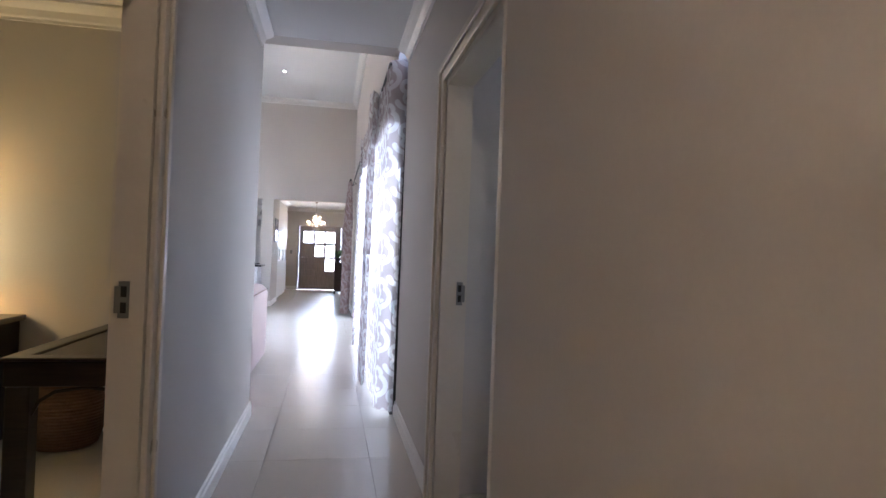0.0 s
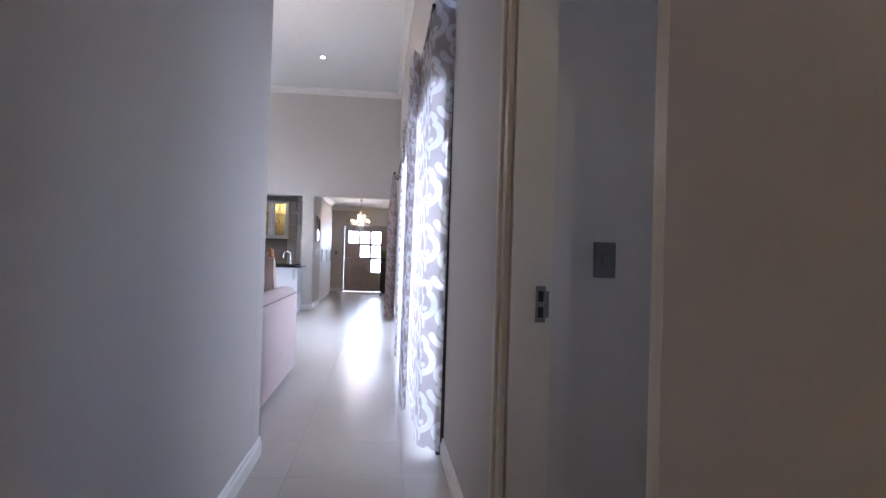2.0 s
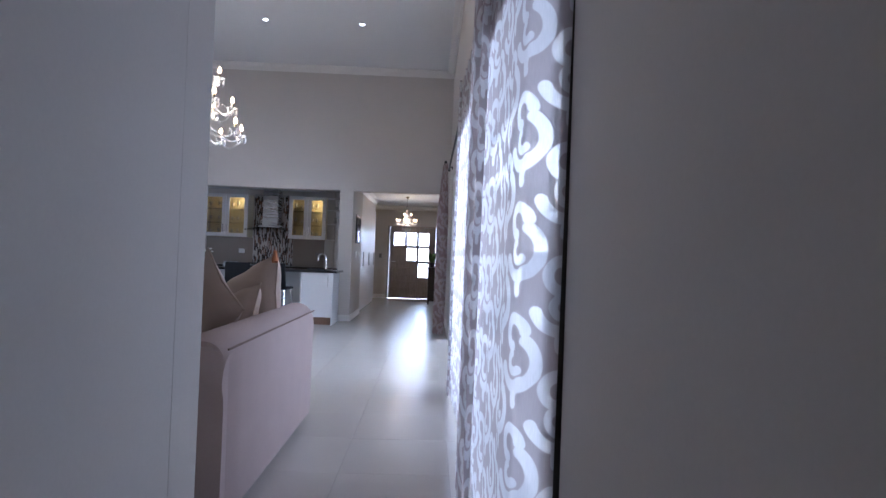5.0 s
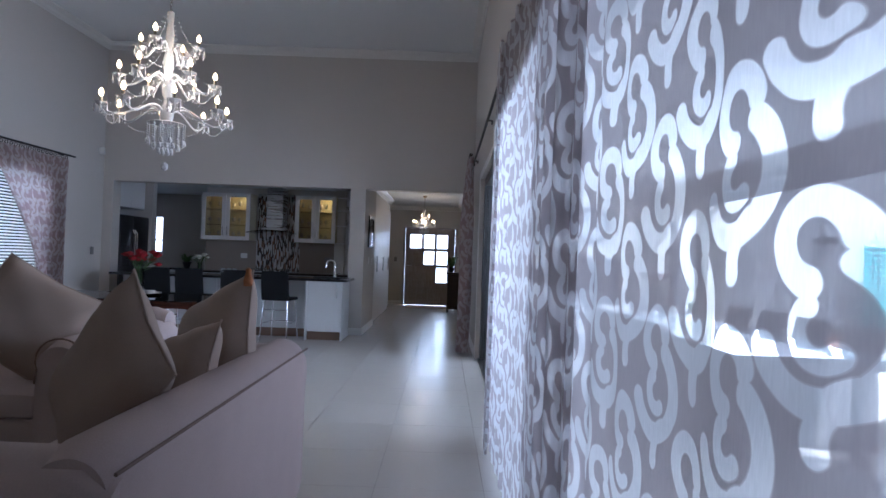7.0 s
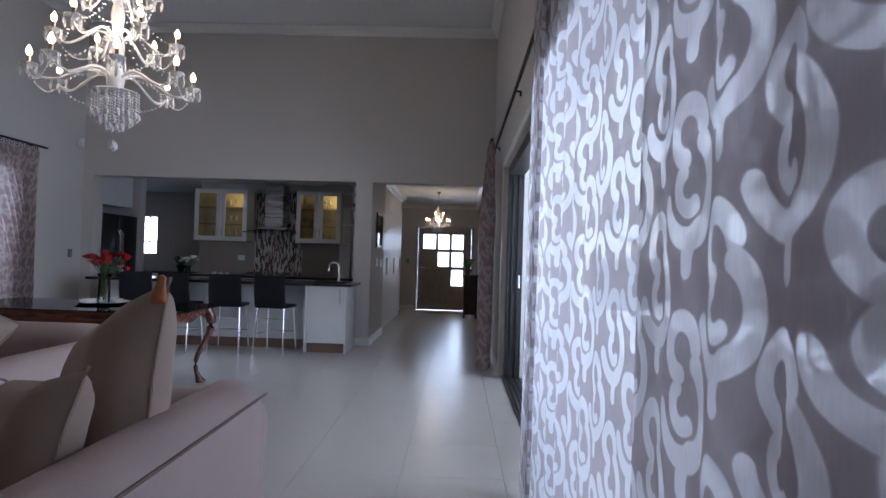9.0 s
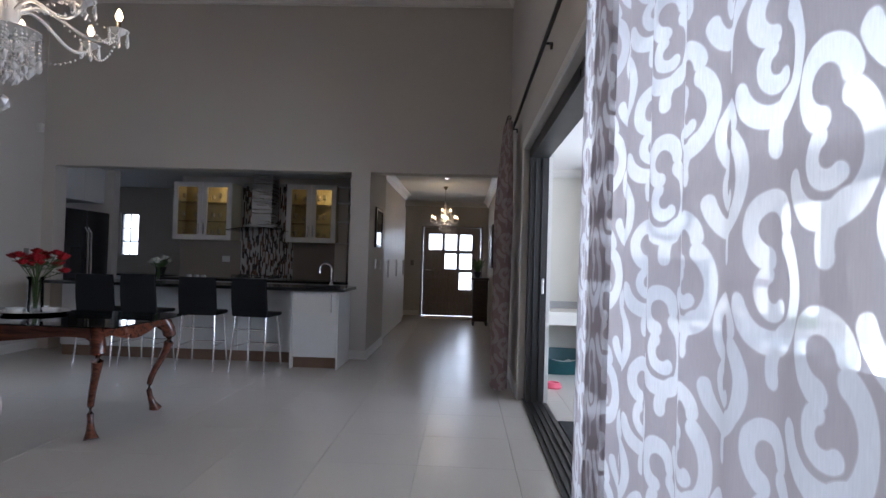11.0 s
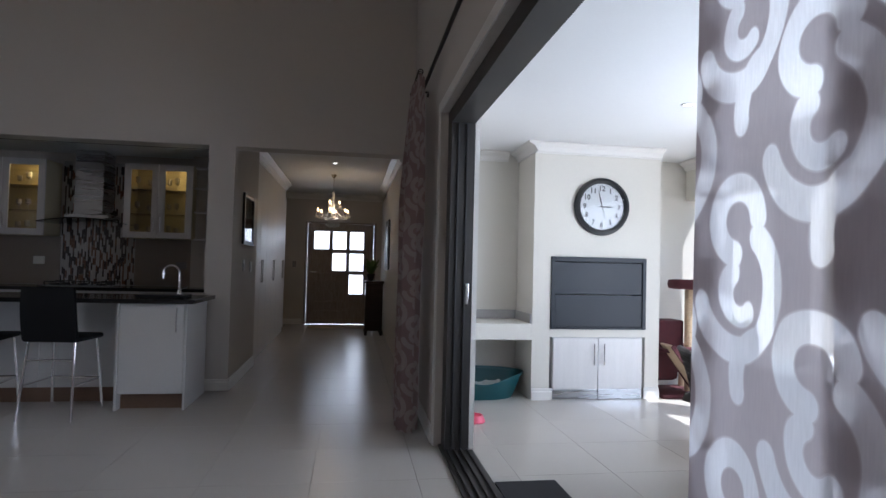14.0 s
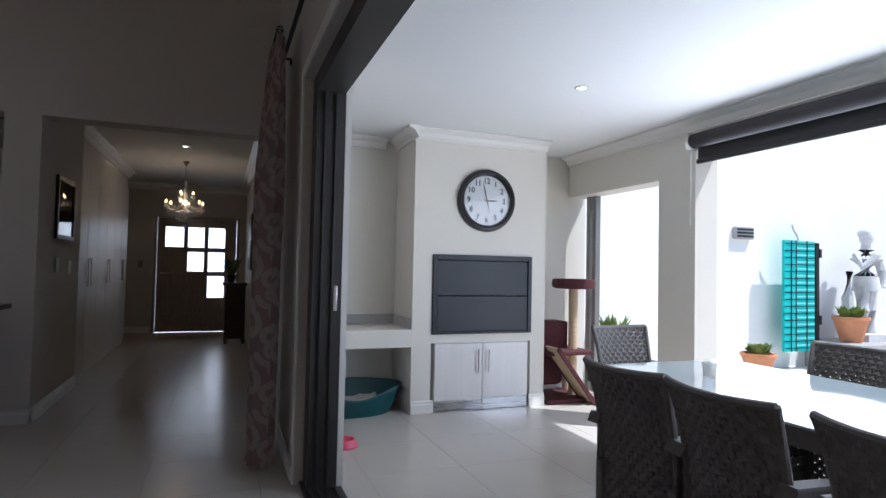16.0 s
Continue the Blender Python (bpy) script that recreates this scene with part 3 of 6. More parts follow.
def strike_plate(parent, x, y, z, s):
    p = part("strike_plate", boxed((x - 0.015, x + 0.015, y - 0.003, y + 0.001, z - 0.055, z + 0.055), (x + s * 0.015, x + s * 0.026, y - 0.003, y + 0.001, z - 0.04, z + 0.04)), SWITCH_GREY, parent, "satin metal strike plate")
    # Black slabs on the plate stand for the shaded inside of the latch holes.
    part("latch_hole_dark", boxed((x - 0.008, x + 0.008, y - 0.0045, y - 0.0032, z + 0.008, z + 0.04), (x - 0.008, x + 0.008, y - 0.0045, y - 0.0032, z - 0.04, z - 0.008)), BLACK, p)


d1 = door_frame("door_1", LX - 0.095, LX + 0.001, 1.045, 2.0, 2.05, "+", "cream enamelled door frame to the lamplit study")
strike_plate(d1, LX - 0.055, 1.963, 1.04, -1)
d2 = door_frame("door_2", RX - 0.001, RX + 0.125, 1.85, 2.83, 2.06, "-", "cream enamelled door frame to an unlit room")
strike_plate(d2, RX + 0.09, 2.793, 1.03, 1)


def switch_plate(name, at, axis, label, w=0.075, h=0.12, mat=SWITCH_GREY, key=None):
    s = thing(name, label, "switch", at)
    x, y = (w / 2, 0.005) if axis == "y" else (0.005, w / 2)
    part("plate", boxed((-x, x, -y, y, -h / 2, h / 2), bevel=0.002), mat, s)
    k = 0.3
    x2, y2 = (w / 2 * k, 0.009) if axis == "y" else (0.009, w / 2 * k)
    part("rocker", boxed((-x2, x2, -y2, y2, -h * 0.16, h * 0.16), bevel=0.001), key or mat, s)
    return s


switch_plate("light_switch", (1.0, 2.974, 1.17), "y", "satin metal light switch on the side room wall")
switch_plate("light_switch", (-1.148, 13.78, 1.19), "x", "white light switch on the hall wall", mat=PLASTIC_WHITE)
switch_plate("light_switch", (-1.148, 14.22, 1.17), "x", "white light switch on the hall wall", mat=PLASTIC_WHITE)
switch_plate("light_switch", (-5.352, 12.95, 1.2), "x", "satin metal light switch beside the kitchen opening")
switch_plate("light_switch", (-1.15, DOOR_Y - 0.007, 1.2), "y", "satin metal switch beside the front door")

# ---- sliding door ----
sd = structure("door_3", boxed((SX + 0.05, SX + 0.21, 11.20, 11.349, 0, 2.20), (SX + 0.05, SX + 0.21, 4.475, 4.505, 0, 2.20), (SX + 0.05, SX + 0.21, 4.475, 11.349, 2.20, 2.299), (SX + 0.03, SX + 0.24, 4.475, 11.349, -0.004, 0.018)), ALU, "dark bronze aluminium sliding door frame, standing open")
for i in range(4):
    part("track", boxed((SX + 0.06 + i * 0.045, SX + 0.068 + i * 0.045, 4.51, 11.19, 0.0185, 0.034)), ALU, sd)
part("jamb_channel", boxed((SX + 0.09, SX + 0.10, 11.185, 11.199, 0.04, 2.19), (SX + 0.15, SX + 0.16, 11.185, 11.199, 0.04, 2.19), bevel=0.002), BLACK, sd)
part("keeper", boxed((SX + 0.165, SX + 0.187, 11.190, 11.199, 0.98, 1.12), bevel=0.002), CHROME, sd, "chrome lock keeper")
part("edge_strip", boxed((SX + 0.212, SX + 0.245, 11.2, 11.349, 0.02, 2.299)), TRIM, sd, "white outer reveal")
structure("trim_opening", boxed((SX - 0.012, SX - 0.001, 11.352, 11.42, 0, 2.37), (SX - 0.012, SX - 0.001, 4.51, 11.352, 2.302, 2.37), bevel=0.003), TRIM, "white plaster band round the sliding doors")
part("trim_vent", boxed((SX + 0.045, SX + 0.0495, 9.0, 9.3, 2.22, 2.26)), BLACK, sd)


# ---- curtains ----
def curtain_mesh(length, height, pleats, depth, seed, flare=0.0, steps=14, rows=26):
    """A pleated hanging cloth along +y from the origin; the texture runs over the unfolded cloth."""
    rnd = random.Random(seed)
    cols = pleats * steps
    ph = [rnd.uniform(-0.5, 0.5) for _ in range(pleats + 2)]
    am = [rnd.uniform(0.55, 1.25) for _ in range(pleats + 2)]
    line = []
    for i in range(cols + 1):
        t = i / steps
        k = min(int(t), pleats)
        f = t - k
        a = am[k] * (1 - f) + am[k + 1] * f
        line.append((i / cols, a * math.sin(2 * math.pi * t + ph[k] * (1 - f) + ph[k + 1] * f)))
    bm = bmesh.new()
    uvl = bm.loops.layers.uv.new("UVMap")
    arc, arcs = 0.0, []
    for i, (s, d) in enumerate(line):
        if i:
            arc += math.hypot((s - line[i - 1][0]) * length, (d - line[i - 1][1]) * depth)
        arcs.append(arc)
    verts = []
    for j in range(rows + 1):
        v = j / rows
        row = []
        for i, (s, d) in enumerate(line):
            open_ = 0.35 + 0.65 * min(1, (1 - v) * 3)
            sway = 0.012 * math.sin(5 * v + 9 * s + seed)
            y = s * length * (1 + flare * (1 - v)) + sway
            row.append(bm.verts.new((-d * depth * open_ + sway - 0.03 * (1 - v), y, v * height + 0.01 * math.sin(20 * s) * (1 - v))))
        verts.append(row)
    for j in range(rows):
        for i in range(cols):
            f = bm.faces.new((verts[j][i], verts[j][i + 1], verts[j + 1][i + 1], verts[j + 1][i]))
            for lp, (a, b) in zip(f.loops, ((i, j), (i + 1, j), (i + 1, j + 1), (i, j + 1))):
                lp[uvl].uv = (arcs[a], b / rows * height)
    return bm


def draped_mesh(plan, height, seed, ripple=0.014, step=0.018, rows=24):
    """A cloth that hangs along a plan line of (y, x) turns, doubling back on itself where the line does, with small ripples."""
    rnd = random.Random(seed)
    pts = []
    for k in range(len(plan) - 1):
        p0, p1, p2, p3 = [Vector(plan[min(max(q, 0), len(plan) - 1)]) for q in (k - 1, k, k + 1, k + 2)]
        m1, m2 = (p2 - p0) * 0.25, (p3 - p1) * 0.25
        lim = (p2 - p1).length * 0.5
        m1, m2 = [v.normalized() * min(v.length, lim) if v.length else v for v in (m1, m2)]
        count = max(3, int((p2 - p1).length / step))
        for q in range(count):
            t = q / count
            pts.append(p1 * (2 * t ** 3 - 3 * t * t + 1) + m1 * (t ** 3 - 2 * t * t + t) + p2 * (3 * t * t - 2 * t ** 3) + m2 * (t ** 3 - t * t))
    pts.append(Vector(plan[-1]))
    arcs = [0.0]
    for a, b in zip(pts, pts[1:]):
        arcs.append(arcs[-1] + (b - a).length)
    freq, phase = rnd.uniform(30, 36), rnd.uniform(0, 6)
    bm = bmesh.new()
    uvl = bm.loops.layers.uv.new("UVMap")
    grid = []
    for j in range(rows + 1):
        v = j / rows
        row = []
        for p, s in zip(pts, arcs):
            amp = ripple * (0.55 + 0.45 * math.sin(s * 3.1 + phase)) * (0.5 + 0.5 * v)
            x = p.y + amp * math.sin(freq * s + 0.8 * math.sin(2.3 * s) + 0.5 * v) - 0.02 * (1 - v)
            y = p.x + 0.012 * math.sin(3 * v + 2 * s) * (1 - v)
            row.append(bm.verts.new((x, y, v * height + 0.006 * math.sin(14 * s) * (1 - v))))
        grid.append(row)
    for j in range(rows):
        for i in range(len(pts) - 1):
            f = bm.faces.new((grid[j][i], grid[j][i + 1], grid[j + 1][i + 1], grid[j + 1][i]))
            for lp, (a, b) in zip(f.loops, ((i, j), (i + 1, j), (i + 1, j + 1), (i, j + 1))):
                lp[uvl].uv = (arcs[a], b / rows * height)
    return bm


def curtain(label, at, length, height, pleats, depth, seed, mat, rz=0, flare=0.0, tie=0.0):
    c = thing("curtain", label, "curtain", at, rz, "curtains")
    bm = curtain_mesh(length, height, pleats, depth, seed, flare)
    if tie:
        for v in bm.verts:
            f = v.co.z / height - 0.38
            k = tie + (1 - tie) * (f / 0.62) ** 1.3 if f > 0 else tie - 0.25 * tie * f
            v.co.y = length - (length - v.co.y) * k
    part("cloth", bm, mat, c, smooth=True)
    ring = turned([(0.016, -0.003), (0.022, -0.003), (0.022, 0.003), (0.016, 0.003)], 10, cap=False)
    bmesh.ops.rotate(ring, cent=(0, 0, 0), matrix=Euler((radians(90), 0, 0)).to_matrix(), verts=ring.verts[:])
    hook = part("ring", ring, BLACK, c)
    hook.location = (0, 0.25 / pleats * length, height + 0.02)
    for i in range(1, pleats * 2):
        o = new("ring", hook.data)
        o.parent, o.location = c, (0, (i + 0.5) / (pleats * 2) * length, height + 0.02)
    return c


ROD_Z = 2.66
PANELS = (
    [(4.454, 0.639), (4.456, 0.60), (4.5, 0.53), (4.62, 0.50), (4.85, 0.52), (5.3, 0.505), (5.75, 0.52), (6.22, 0.515)],
    [(5.68, 0.48), (5.4, 0.47), (5.34, 0.455), (5.4, 0.44), (5.7, 0.44), (6.15, 0.465), (6.25, 0.50), (6.6, 0.49), (7.0, 0.50), (7.5, 0.49), (7.88, 0.49), (7.9, 0.475), (7.64, 0.465), (7.63, 0.445), (7.88, 0.455), (8.12, 0.475), (8.16, 0.485), (8.1, 0.495)],
)
for k, plan in enumerate(PANELS):
    drape = thing("curtain", ("sheer mauve organza curtain with burnt-out scrolls beside the corridor", "sheer mauve organza curtain with burnt-out scrolls, drawn over glass doors")[k], "curtain", (0, 0, 0.03), 0, "curtains")
    part("cloth", draped_mesh(plan, ROD_Z, 3 + k, 0.02), CURTAIN, drape, smooth=True)
eyelet = turned([(0.016, -0.003), (0.022, -0.003), (0.022, 0.003), (0.016, 0.003)], 10, cap=False)
bmesh.ops.rotate(eyelet, cent=(0, 0, 0), matrix=Euler((radians(90), 0, 0)).to_matrix(), verts=eyelet.verts[:])
eyelet = part("ring", eyelet, BLACK, drape)
eyelet.location = (0.515, 6.3, ROD_Z - 0.033)
for i in range(1, 15):
    o = new("ring", eyelet.data)
    o.parent, o.location = drape, (0.515, 6.3 + i * 0.126, ROD_Z - 0.033)
curtain("gathered mauve scroll curtain bunched beside the doors", (0.44, 11.55, 0.03), 0.62, ROD_Z - 0.06, 7, 0.085, 8, CURTAIN_DENSE, flare=0.1)
rail = thing("curtain_rod", "dark steel curtain rod above the sliding doors", "curtain rod", (0.515, 4.1, ROD_Z))
part("rod", rods(((0, 0.4, 0), (0, 8.3, 0), 0.014)), BLACK, rail, smooth=True)
part("finial", turned([(0.004, 0), (0.02, 0.01), (0.026, 0.03), (0.02, 0.05), (0.004, 0.06)], 12, (0, 8.3, -0.03)), BLACK, rail, smooth=True)
for y in (0.55, 2.9, 5.6, 8.0):
    part("bracket", rods(((0, y, 0), (0.054, y, 0), 0.008), ((0.04, y, -0.02), (0.054, y, -0.02), 0.02)), BLACK, rail, smooth=True)

# ---- west window ----
w1 = structure("window_1", boxed((-5.52, -5.46, 10.0, 10.05, 0.62, 2.3), (-5.52, -5.46, 11.8, 11.85, 0.62, 2.3), (-5.52, -5.46, 10.9, 10.95, 0.67, 2.25), (-5.52, -5.46, 10.05, 11.8, 0.62, 0.67), (-5.52, -5.46, 10.05, 11.8, 2.25, 2.3)), ALU, "dark framed window with white slatted blinds")
for y0, y1 in ((10.05, 10.9), (10.95, 11.8)):
    part("pane", boxed((-5.495, -5.49, y0, y1, 0.67, 2.25)), GLASS, w1).visible_shadow = False
blind = thing("venetian_blind", "white slatted venetian blind in the window", "blind", (-5.42, 10.05, 0.66))
slat = boxed((-0.02, 0.02, 0, 1.75, -0.0012, 0.0012))
bmesh.ops.rotate(slat, cent=(0, 0, 0), matrix=Euler((0, radians(35), 0)).to_matrix(), verts=slat.verts[:])
first = part("slat", slat, PLASTIC_WHITE, blind)
for i in range(1, 40):
    o = new("slat", first.data)
    o.parent, o.location = blind, (0, 0, i * 0.04)
part("headrail", boxed((-0.025, 0.025, 0, 1.75, 1.59, 1.63)), PLASTIC_WHITE, blind)
curtain("mauve scroll curtain tied back beside the window", (-5.26, 10.7, 0.03), 1.45, 2.46, 9, 0.05, 12, CURTAIN_DENSE, tie=0.34)
r2 = thing("curtain_rod", "dark steel curtain rod over the window", "curtain rod", (-5.26, 9.5, 2.55))
part("rod", rods(((0, 0, 0), (0, 2.8, 0), 0.014)), BLACK, r2, smooth=True)
for y in (0.2, 2.6):
    part("bracket", rods(((0, y, 0), (-0.098, y, 0), 0.008)), BLACK, r2, smooth=True)
alarm = thing("alarm_sensor", "white plastic alarm sensor high in the corner", "sensor", (-5.32, 13.06, 2.78))
part("housing", boxed((-0.037, 0.03, -0.03, 0.03, -0.055, 0.055), bevel=0.012), PLASTIC_WHITE, alarm, smooth=True)
part("lens", boxed((0.0305, 0.034, -0.02, 0.02, -0.04, 0.0), bevel=0.003), PAPER, alarm)

# ---- kitchen window ----
w2 = structure("window_2", boxed((-6.33, -6.31, 16.53, 16.56, 1.19, 1.97), (-6.01, -5.99, 16.53, 16.56, 1.19, 1.97), (-6.17, -6.155, 16.535, 16.555, 1.21, 1.95), (-6.31, -6.01, 16.53, 16.56, 1.44, 1.465), (-6.31, -6.01, 16.535, 16.555, 1.69, 1.70), (-6.31, -6.01, 16.53, 16.56, 1.19, 1.21), (-6.31, -6.01, 16.53, 16.56, 1.95, 1.97)), ALU, "small dark framed scullery window")
part("pane", boxed((-6.31, -6.01, 16.543, 16.547, 1.21, 1.95)), GLASS, w2).visible_shadow = False


# ---- front door ----
def front_door():
    x0, x1, y0, y1 = -0.9, 0.41, DOOR_Y + 0.03, DOOR_Y + 0.08
    panes = [(-0.79, -0.46, 1.5, 1.89), (-0.42, -0.12, 1.5, 1.89), (-0.08, 0.23, 1.5, 1.89), (-0.42, -0.12, 1.07, 1.45), (-0.08, 0.23, 1.07, 1.45), (-0.08, 0.23, 0.6, 1.02)]
    xs = sorted({x0, x1, *[p[0] for p in panes], *[p[1] for p in panes]})
    zs = sorted({0.01, 2.03, *[p[2] for p in panes], *[p[3] for p in panes]})
    bm = bmesh.new()
    for a, b in zip(xs, xs[1:]):
        for c, d in zip(zs, zs[1:]):
            cx, cz = (a + b) / 2, (c + d) / 2
            if not any(p[0] < cx < p[1] and p[2] < cz < p[3] for p in panes):
                box(bm, a, b, y0, y1, c, d)
    d = structure("door_4", bm, DOOR_WOOD, "grey-brown timber front door with stepped glass panes")
    for p in panes:
        g = part("pane", boxed((p[0], p[1], y0 + 0.02, y0 + 0.026, p[2], p[3])), GLASS, d)
        g.visible_shadow = False
        part("glazing_bead", boxed((p[0], p[1], y0 - 0.012, y0 - 0.001, p[2], p[2] + 0.016), (p[0], p[1], y0 - 0.012, y0 - 0.001, p[3] - 0.016, p[3]), (p[0], p[0] + 0.016, y0 - 0.012, y0 - 0.001, p[2] + 0.016, p[3] - 0.016), (p[1] - 0.016, p[1], y0 - 0.012, y0 - 0.001, p[2] + 0.016, p[3] - 0.016)), DOOR_WOOD, d)
    for k in range(5):
        part("panel_rail", boxed((x0 + 0.1, -0.1, y0 - 0.01, y0 - 0.001, 0.12 + k * 0.19, 0.27 + k * 0.19), bevel=0.004), DOOR_WOOD, d)
    part("frame", boxed((-0.95, -0.905, DOOR_Y - 0.01, DOOR_Y + 0.15, 0, 2.06), (0.415, 0.46, DOOR_Y - 0.01, DOOR_Y + 0.15, 0, 2.06), (-0.905, 0.415, DOOR_Y - 0.01, DOOR_Y + 0.15, 2.032, 2.06)), DOOR_WOOD, d)
    part("door_handle", rods(((-0.83, y0, 1.05), (-0.83, y0 - 0.05, 1.05), 0.01), ((-0.83, y0 - 0.05, 1.05), (-0.72, y0 - 0.05, 1.05), 0.009)), CHROME, d, "chrome lever handle")


front_door()
structure("backdrop", boxed((-4, 4, DOOR_Y + 2.5, DOOR_Y + 2.6, -0.02, 4)), OUTSIDE, "bright daylight beyond the front door")
structure("backdrop_west", boxed((-8.1, -8.0, 8, 24, -0.02, 4)), OUTSIDE, "bright daylight beyond the windows")
dm = thing("door_mat", "pale bristle mat in front of the front door", "mat", (-0.25, 18.85, 0))
part("pile", boxed((-0.55, 0.55, -0.25, 0.25, 0.001, 0.018), bevel=0.005), SISAL, dm)


# ---- living room ----
def downlight(at, glow=SPOT_GLOW):
    d = thing("downlight", "small round white recessed ceiling downlight, lit", "downlight", at, group="downlights")
    part("ring", turned([(0.028, -0.002), (0.03, -0.007), (0.045, -0.005), (0.05, 0.0)], 20, cap=False), PLASTIC_WHITE, d, smooth=True)
    part("lamp", turned([(0.0, -0.004), (0.027, -0.003)], 16, cap=False), glow, d)
    return d


for p in ((-3.76, 11.2), (-2.25, 11.16), (-0.86, 11.18)):
    downlight((*p, TOP))
for p in ((-0.26, 14.3), (-0.28, 15.5)):
    downlight((*p, HALL_TOP))
downlight((2.3, 11.15, PATIO_TOP))
# Added unseen downlight and fill lamp behind the camera, to brighten the corridor.
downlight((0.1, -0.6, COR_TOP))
corridor_fill = bulb_light("corridor_fill_light", (0.1, -0.6, COR_TOP - 0.06), 2.8, (1.0, 0.72, 0.46), 0.04)


def chandelier(label, at, tiers, drop, ceil, k=1.0, seed=1):
    """A crystal chandelier: chain, glass column, tiers of (radius, height, count) arms with candle bulbs, strings and drops."""
    c = thing("chandelier", label, "chandelier", at)
    rnd = random.Random(seed)
    top = tiers[0][1] + 0.2 * k
    part("ceiling_rose", turned([(0.06 * k, ceil), (0.055 * k, ceil - 0.02), (0.02 * k, ceil - 0.05), (0.008, ceil - 0.06)], 16), BRASS, c, smooth=True)
    bm = bmesh.new()
    z, i = top, 0
    while z < ceil - 0.06:
        ring = [(0.011 * k * math.cos(a), 0, 0.02 * k * math.sin(a)) for a in [2 * math.pi * q / 10 for q in range(11)]]
        merge(bm, tube(ring, 0.0025 * k, 5), Matrix.Translation((0, 0, z)) @ pose(0, 0, 0, 0, 0, 90 * (i % 2)))
        z += 0.032 * k
        i += 1
    tagged(part("chain", bm, BRASS, c), kind="stuff")
    prof, z0 = [], tiers[-1][1] - 0.22 * k
    n = 30
    for j in range(n + 1):
        v = j / n
        prof.append(((0.022 + 0.03 * abs(math.sin(v * math.pi * 4.5)) * (1.2 - v)) * k, z0 + v * (top - z0)))
    part("column", turned(prof, 16), CRYSTAL, c, "turned clear glass column", smooth=True)
    drops = bmesh.new()

    def bead(p, r, stretch=1.6):
        bmesh.ops.create_icosphere(drops, subdivisions=1, radius=r * 1.3, matrix=Matrix.Translation(p) @ Matrix.Diagonal((1, 1, stretch, 1)))

    for t, (R, zb, cnt) in enumerate(tiers):
        zc = zb - 0.10 * k
        arm0 = None
        tips = []
        for i in range(cnt):
            a = 2 * math.pi * (i + 0.35 * t) / cnt
            ca, sa = math.cos(a), math.sin(a)
            pts = []
            for q in range(15):
                v = q / 14
                r = 0.03 * k + (R - 0.03 * k) * v
                h = zc - 0.02 * k + 0.10 * k * math.sin(v * math.pi * 0.9) * (1 - v) * 1.6 - 0.16 * k * math.sin(v * math.pi) * v
                pts.append((r * ca, r * sa, h))
            tip = Vector((R * ca, R * sa, zc))
            tips.append(tip)
            arm = part("arm", tube(pts, 0.009 * k, 7), CRYSTAL, c, smooth=True)
            part("cup", turned([(0.006 * k, -0.03 * k), (0.03 * k, -0.012 * k), (0.052 * k, 0.004 * k), (0.048 * k, 0.006 * k), (0.01 * k, 0.0)], 14, tip), CRYSTAL, arm, smooth=True)
            part("candle", turned([(0.011 * k, 0.0), (0.011 * k, 0.05 * k)], 10, tip), BRASS, arm)
            part("bulb", turned([(0.006 * k, 0.05 * k), (0.017 * k, 0.068 * k), (0.018 * k, 0.08 * k), (0.011 * k, 0.103 * k), (0.002 * k, 0.118 * k)], 12, tip), BULB, arm, "lit flame-shaped bulb", smooth=True)
            for q in range(6):
                b = 2 * math.pi * q / 6
                for s in range(3):
                    bead(tip + Vector((0.048 * k * math.cos(b), 0.048 * k * math.sin(b), -0.012 * k - s * 0.019 * k)), (0.006 + 0.003 * (s == 2)) * k, 1.4 + (s == 2))
        for i in range(cnt):
            a, b = tips[i], tips[(i + 1) % cnt]
            for q in range(1, 14):
                v = q / 14
                bead(a.lerp(b, v) + Vector((0, 0, -0.35 * k * v * (1 - v) - 0.03 * k)), 0.0055 * k, 1)
            up = Vector((0.04 * k * a.x / R, 0.04 * k * a.y / R, zc + 0.3 * k))
            for q in range(1, 13):
                v = q / 13
                bead(a.lerp(up, v) + Vector((0, 0, -0.3 * k * v * (1 - v))), 0.005 * k, 1)
    zl = tiers[-1][1] - 0.2 * k
    for ringr, cnt in ((0.05, 8), (0.1, 12), (0.14, 14)):
        for i in range(cnt):
            a = 2 * math.pi * i / cnt
            ln = int((0.2 - ringr * 0.6) / 0.019 * drop)
            for s in range(ln):
                bead(Vector((ringr * k * math.cos(a), ringr * k * math.sin(a), zl - s * 0.019 * k)), 0.006 * k, 1)
            bead(Vector((ringr * k * math.cos(a), ringr * k * math.sin(a), zl - (ln + 1) * 0.019 * k)), 0.012 * k, 1.8)
    bead(Vector((0, 0, zl - 0.27 * k * drop)), 0.024 * k, 1.3)
    tagged(part("crystal_drops", drops, CRYSTAL, c, "strings of cut crystal beads and drops"), kind="stuff")
    part("bobeche", turned([(0.02 * k, zl + 0.03 * k), (0.14 * k, zl + 0.005 * k), (0.145 * k, zl), (0.02 * k, zl - 0.012 * k)], 24), CRYSTAL, c, smooth=True)
    return c


chandelier("large lit crystal chandelier with three tiers of candle bulbs", (-2.2, 8.7, 0), [(0.24, 3.03, 4), (0.36, 2.76, 6), (0.47, 2.50, 8)], 1.3, TOP)
chandelier("small lit crystal chandelier in the entrance hall", (-0.33, 16.6, 0), [(0.1, 2.2, 3), (0.24, 2.07, 6)], 1.0, HALL_TOP, 0.72, 5)


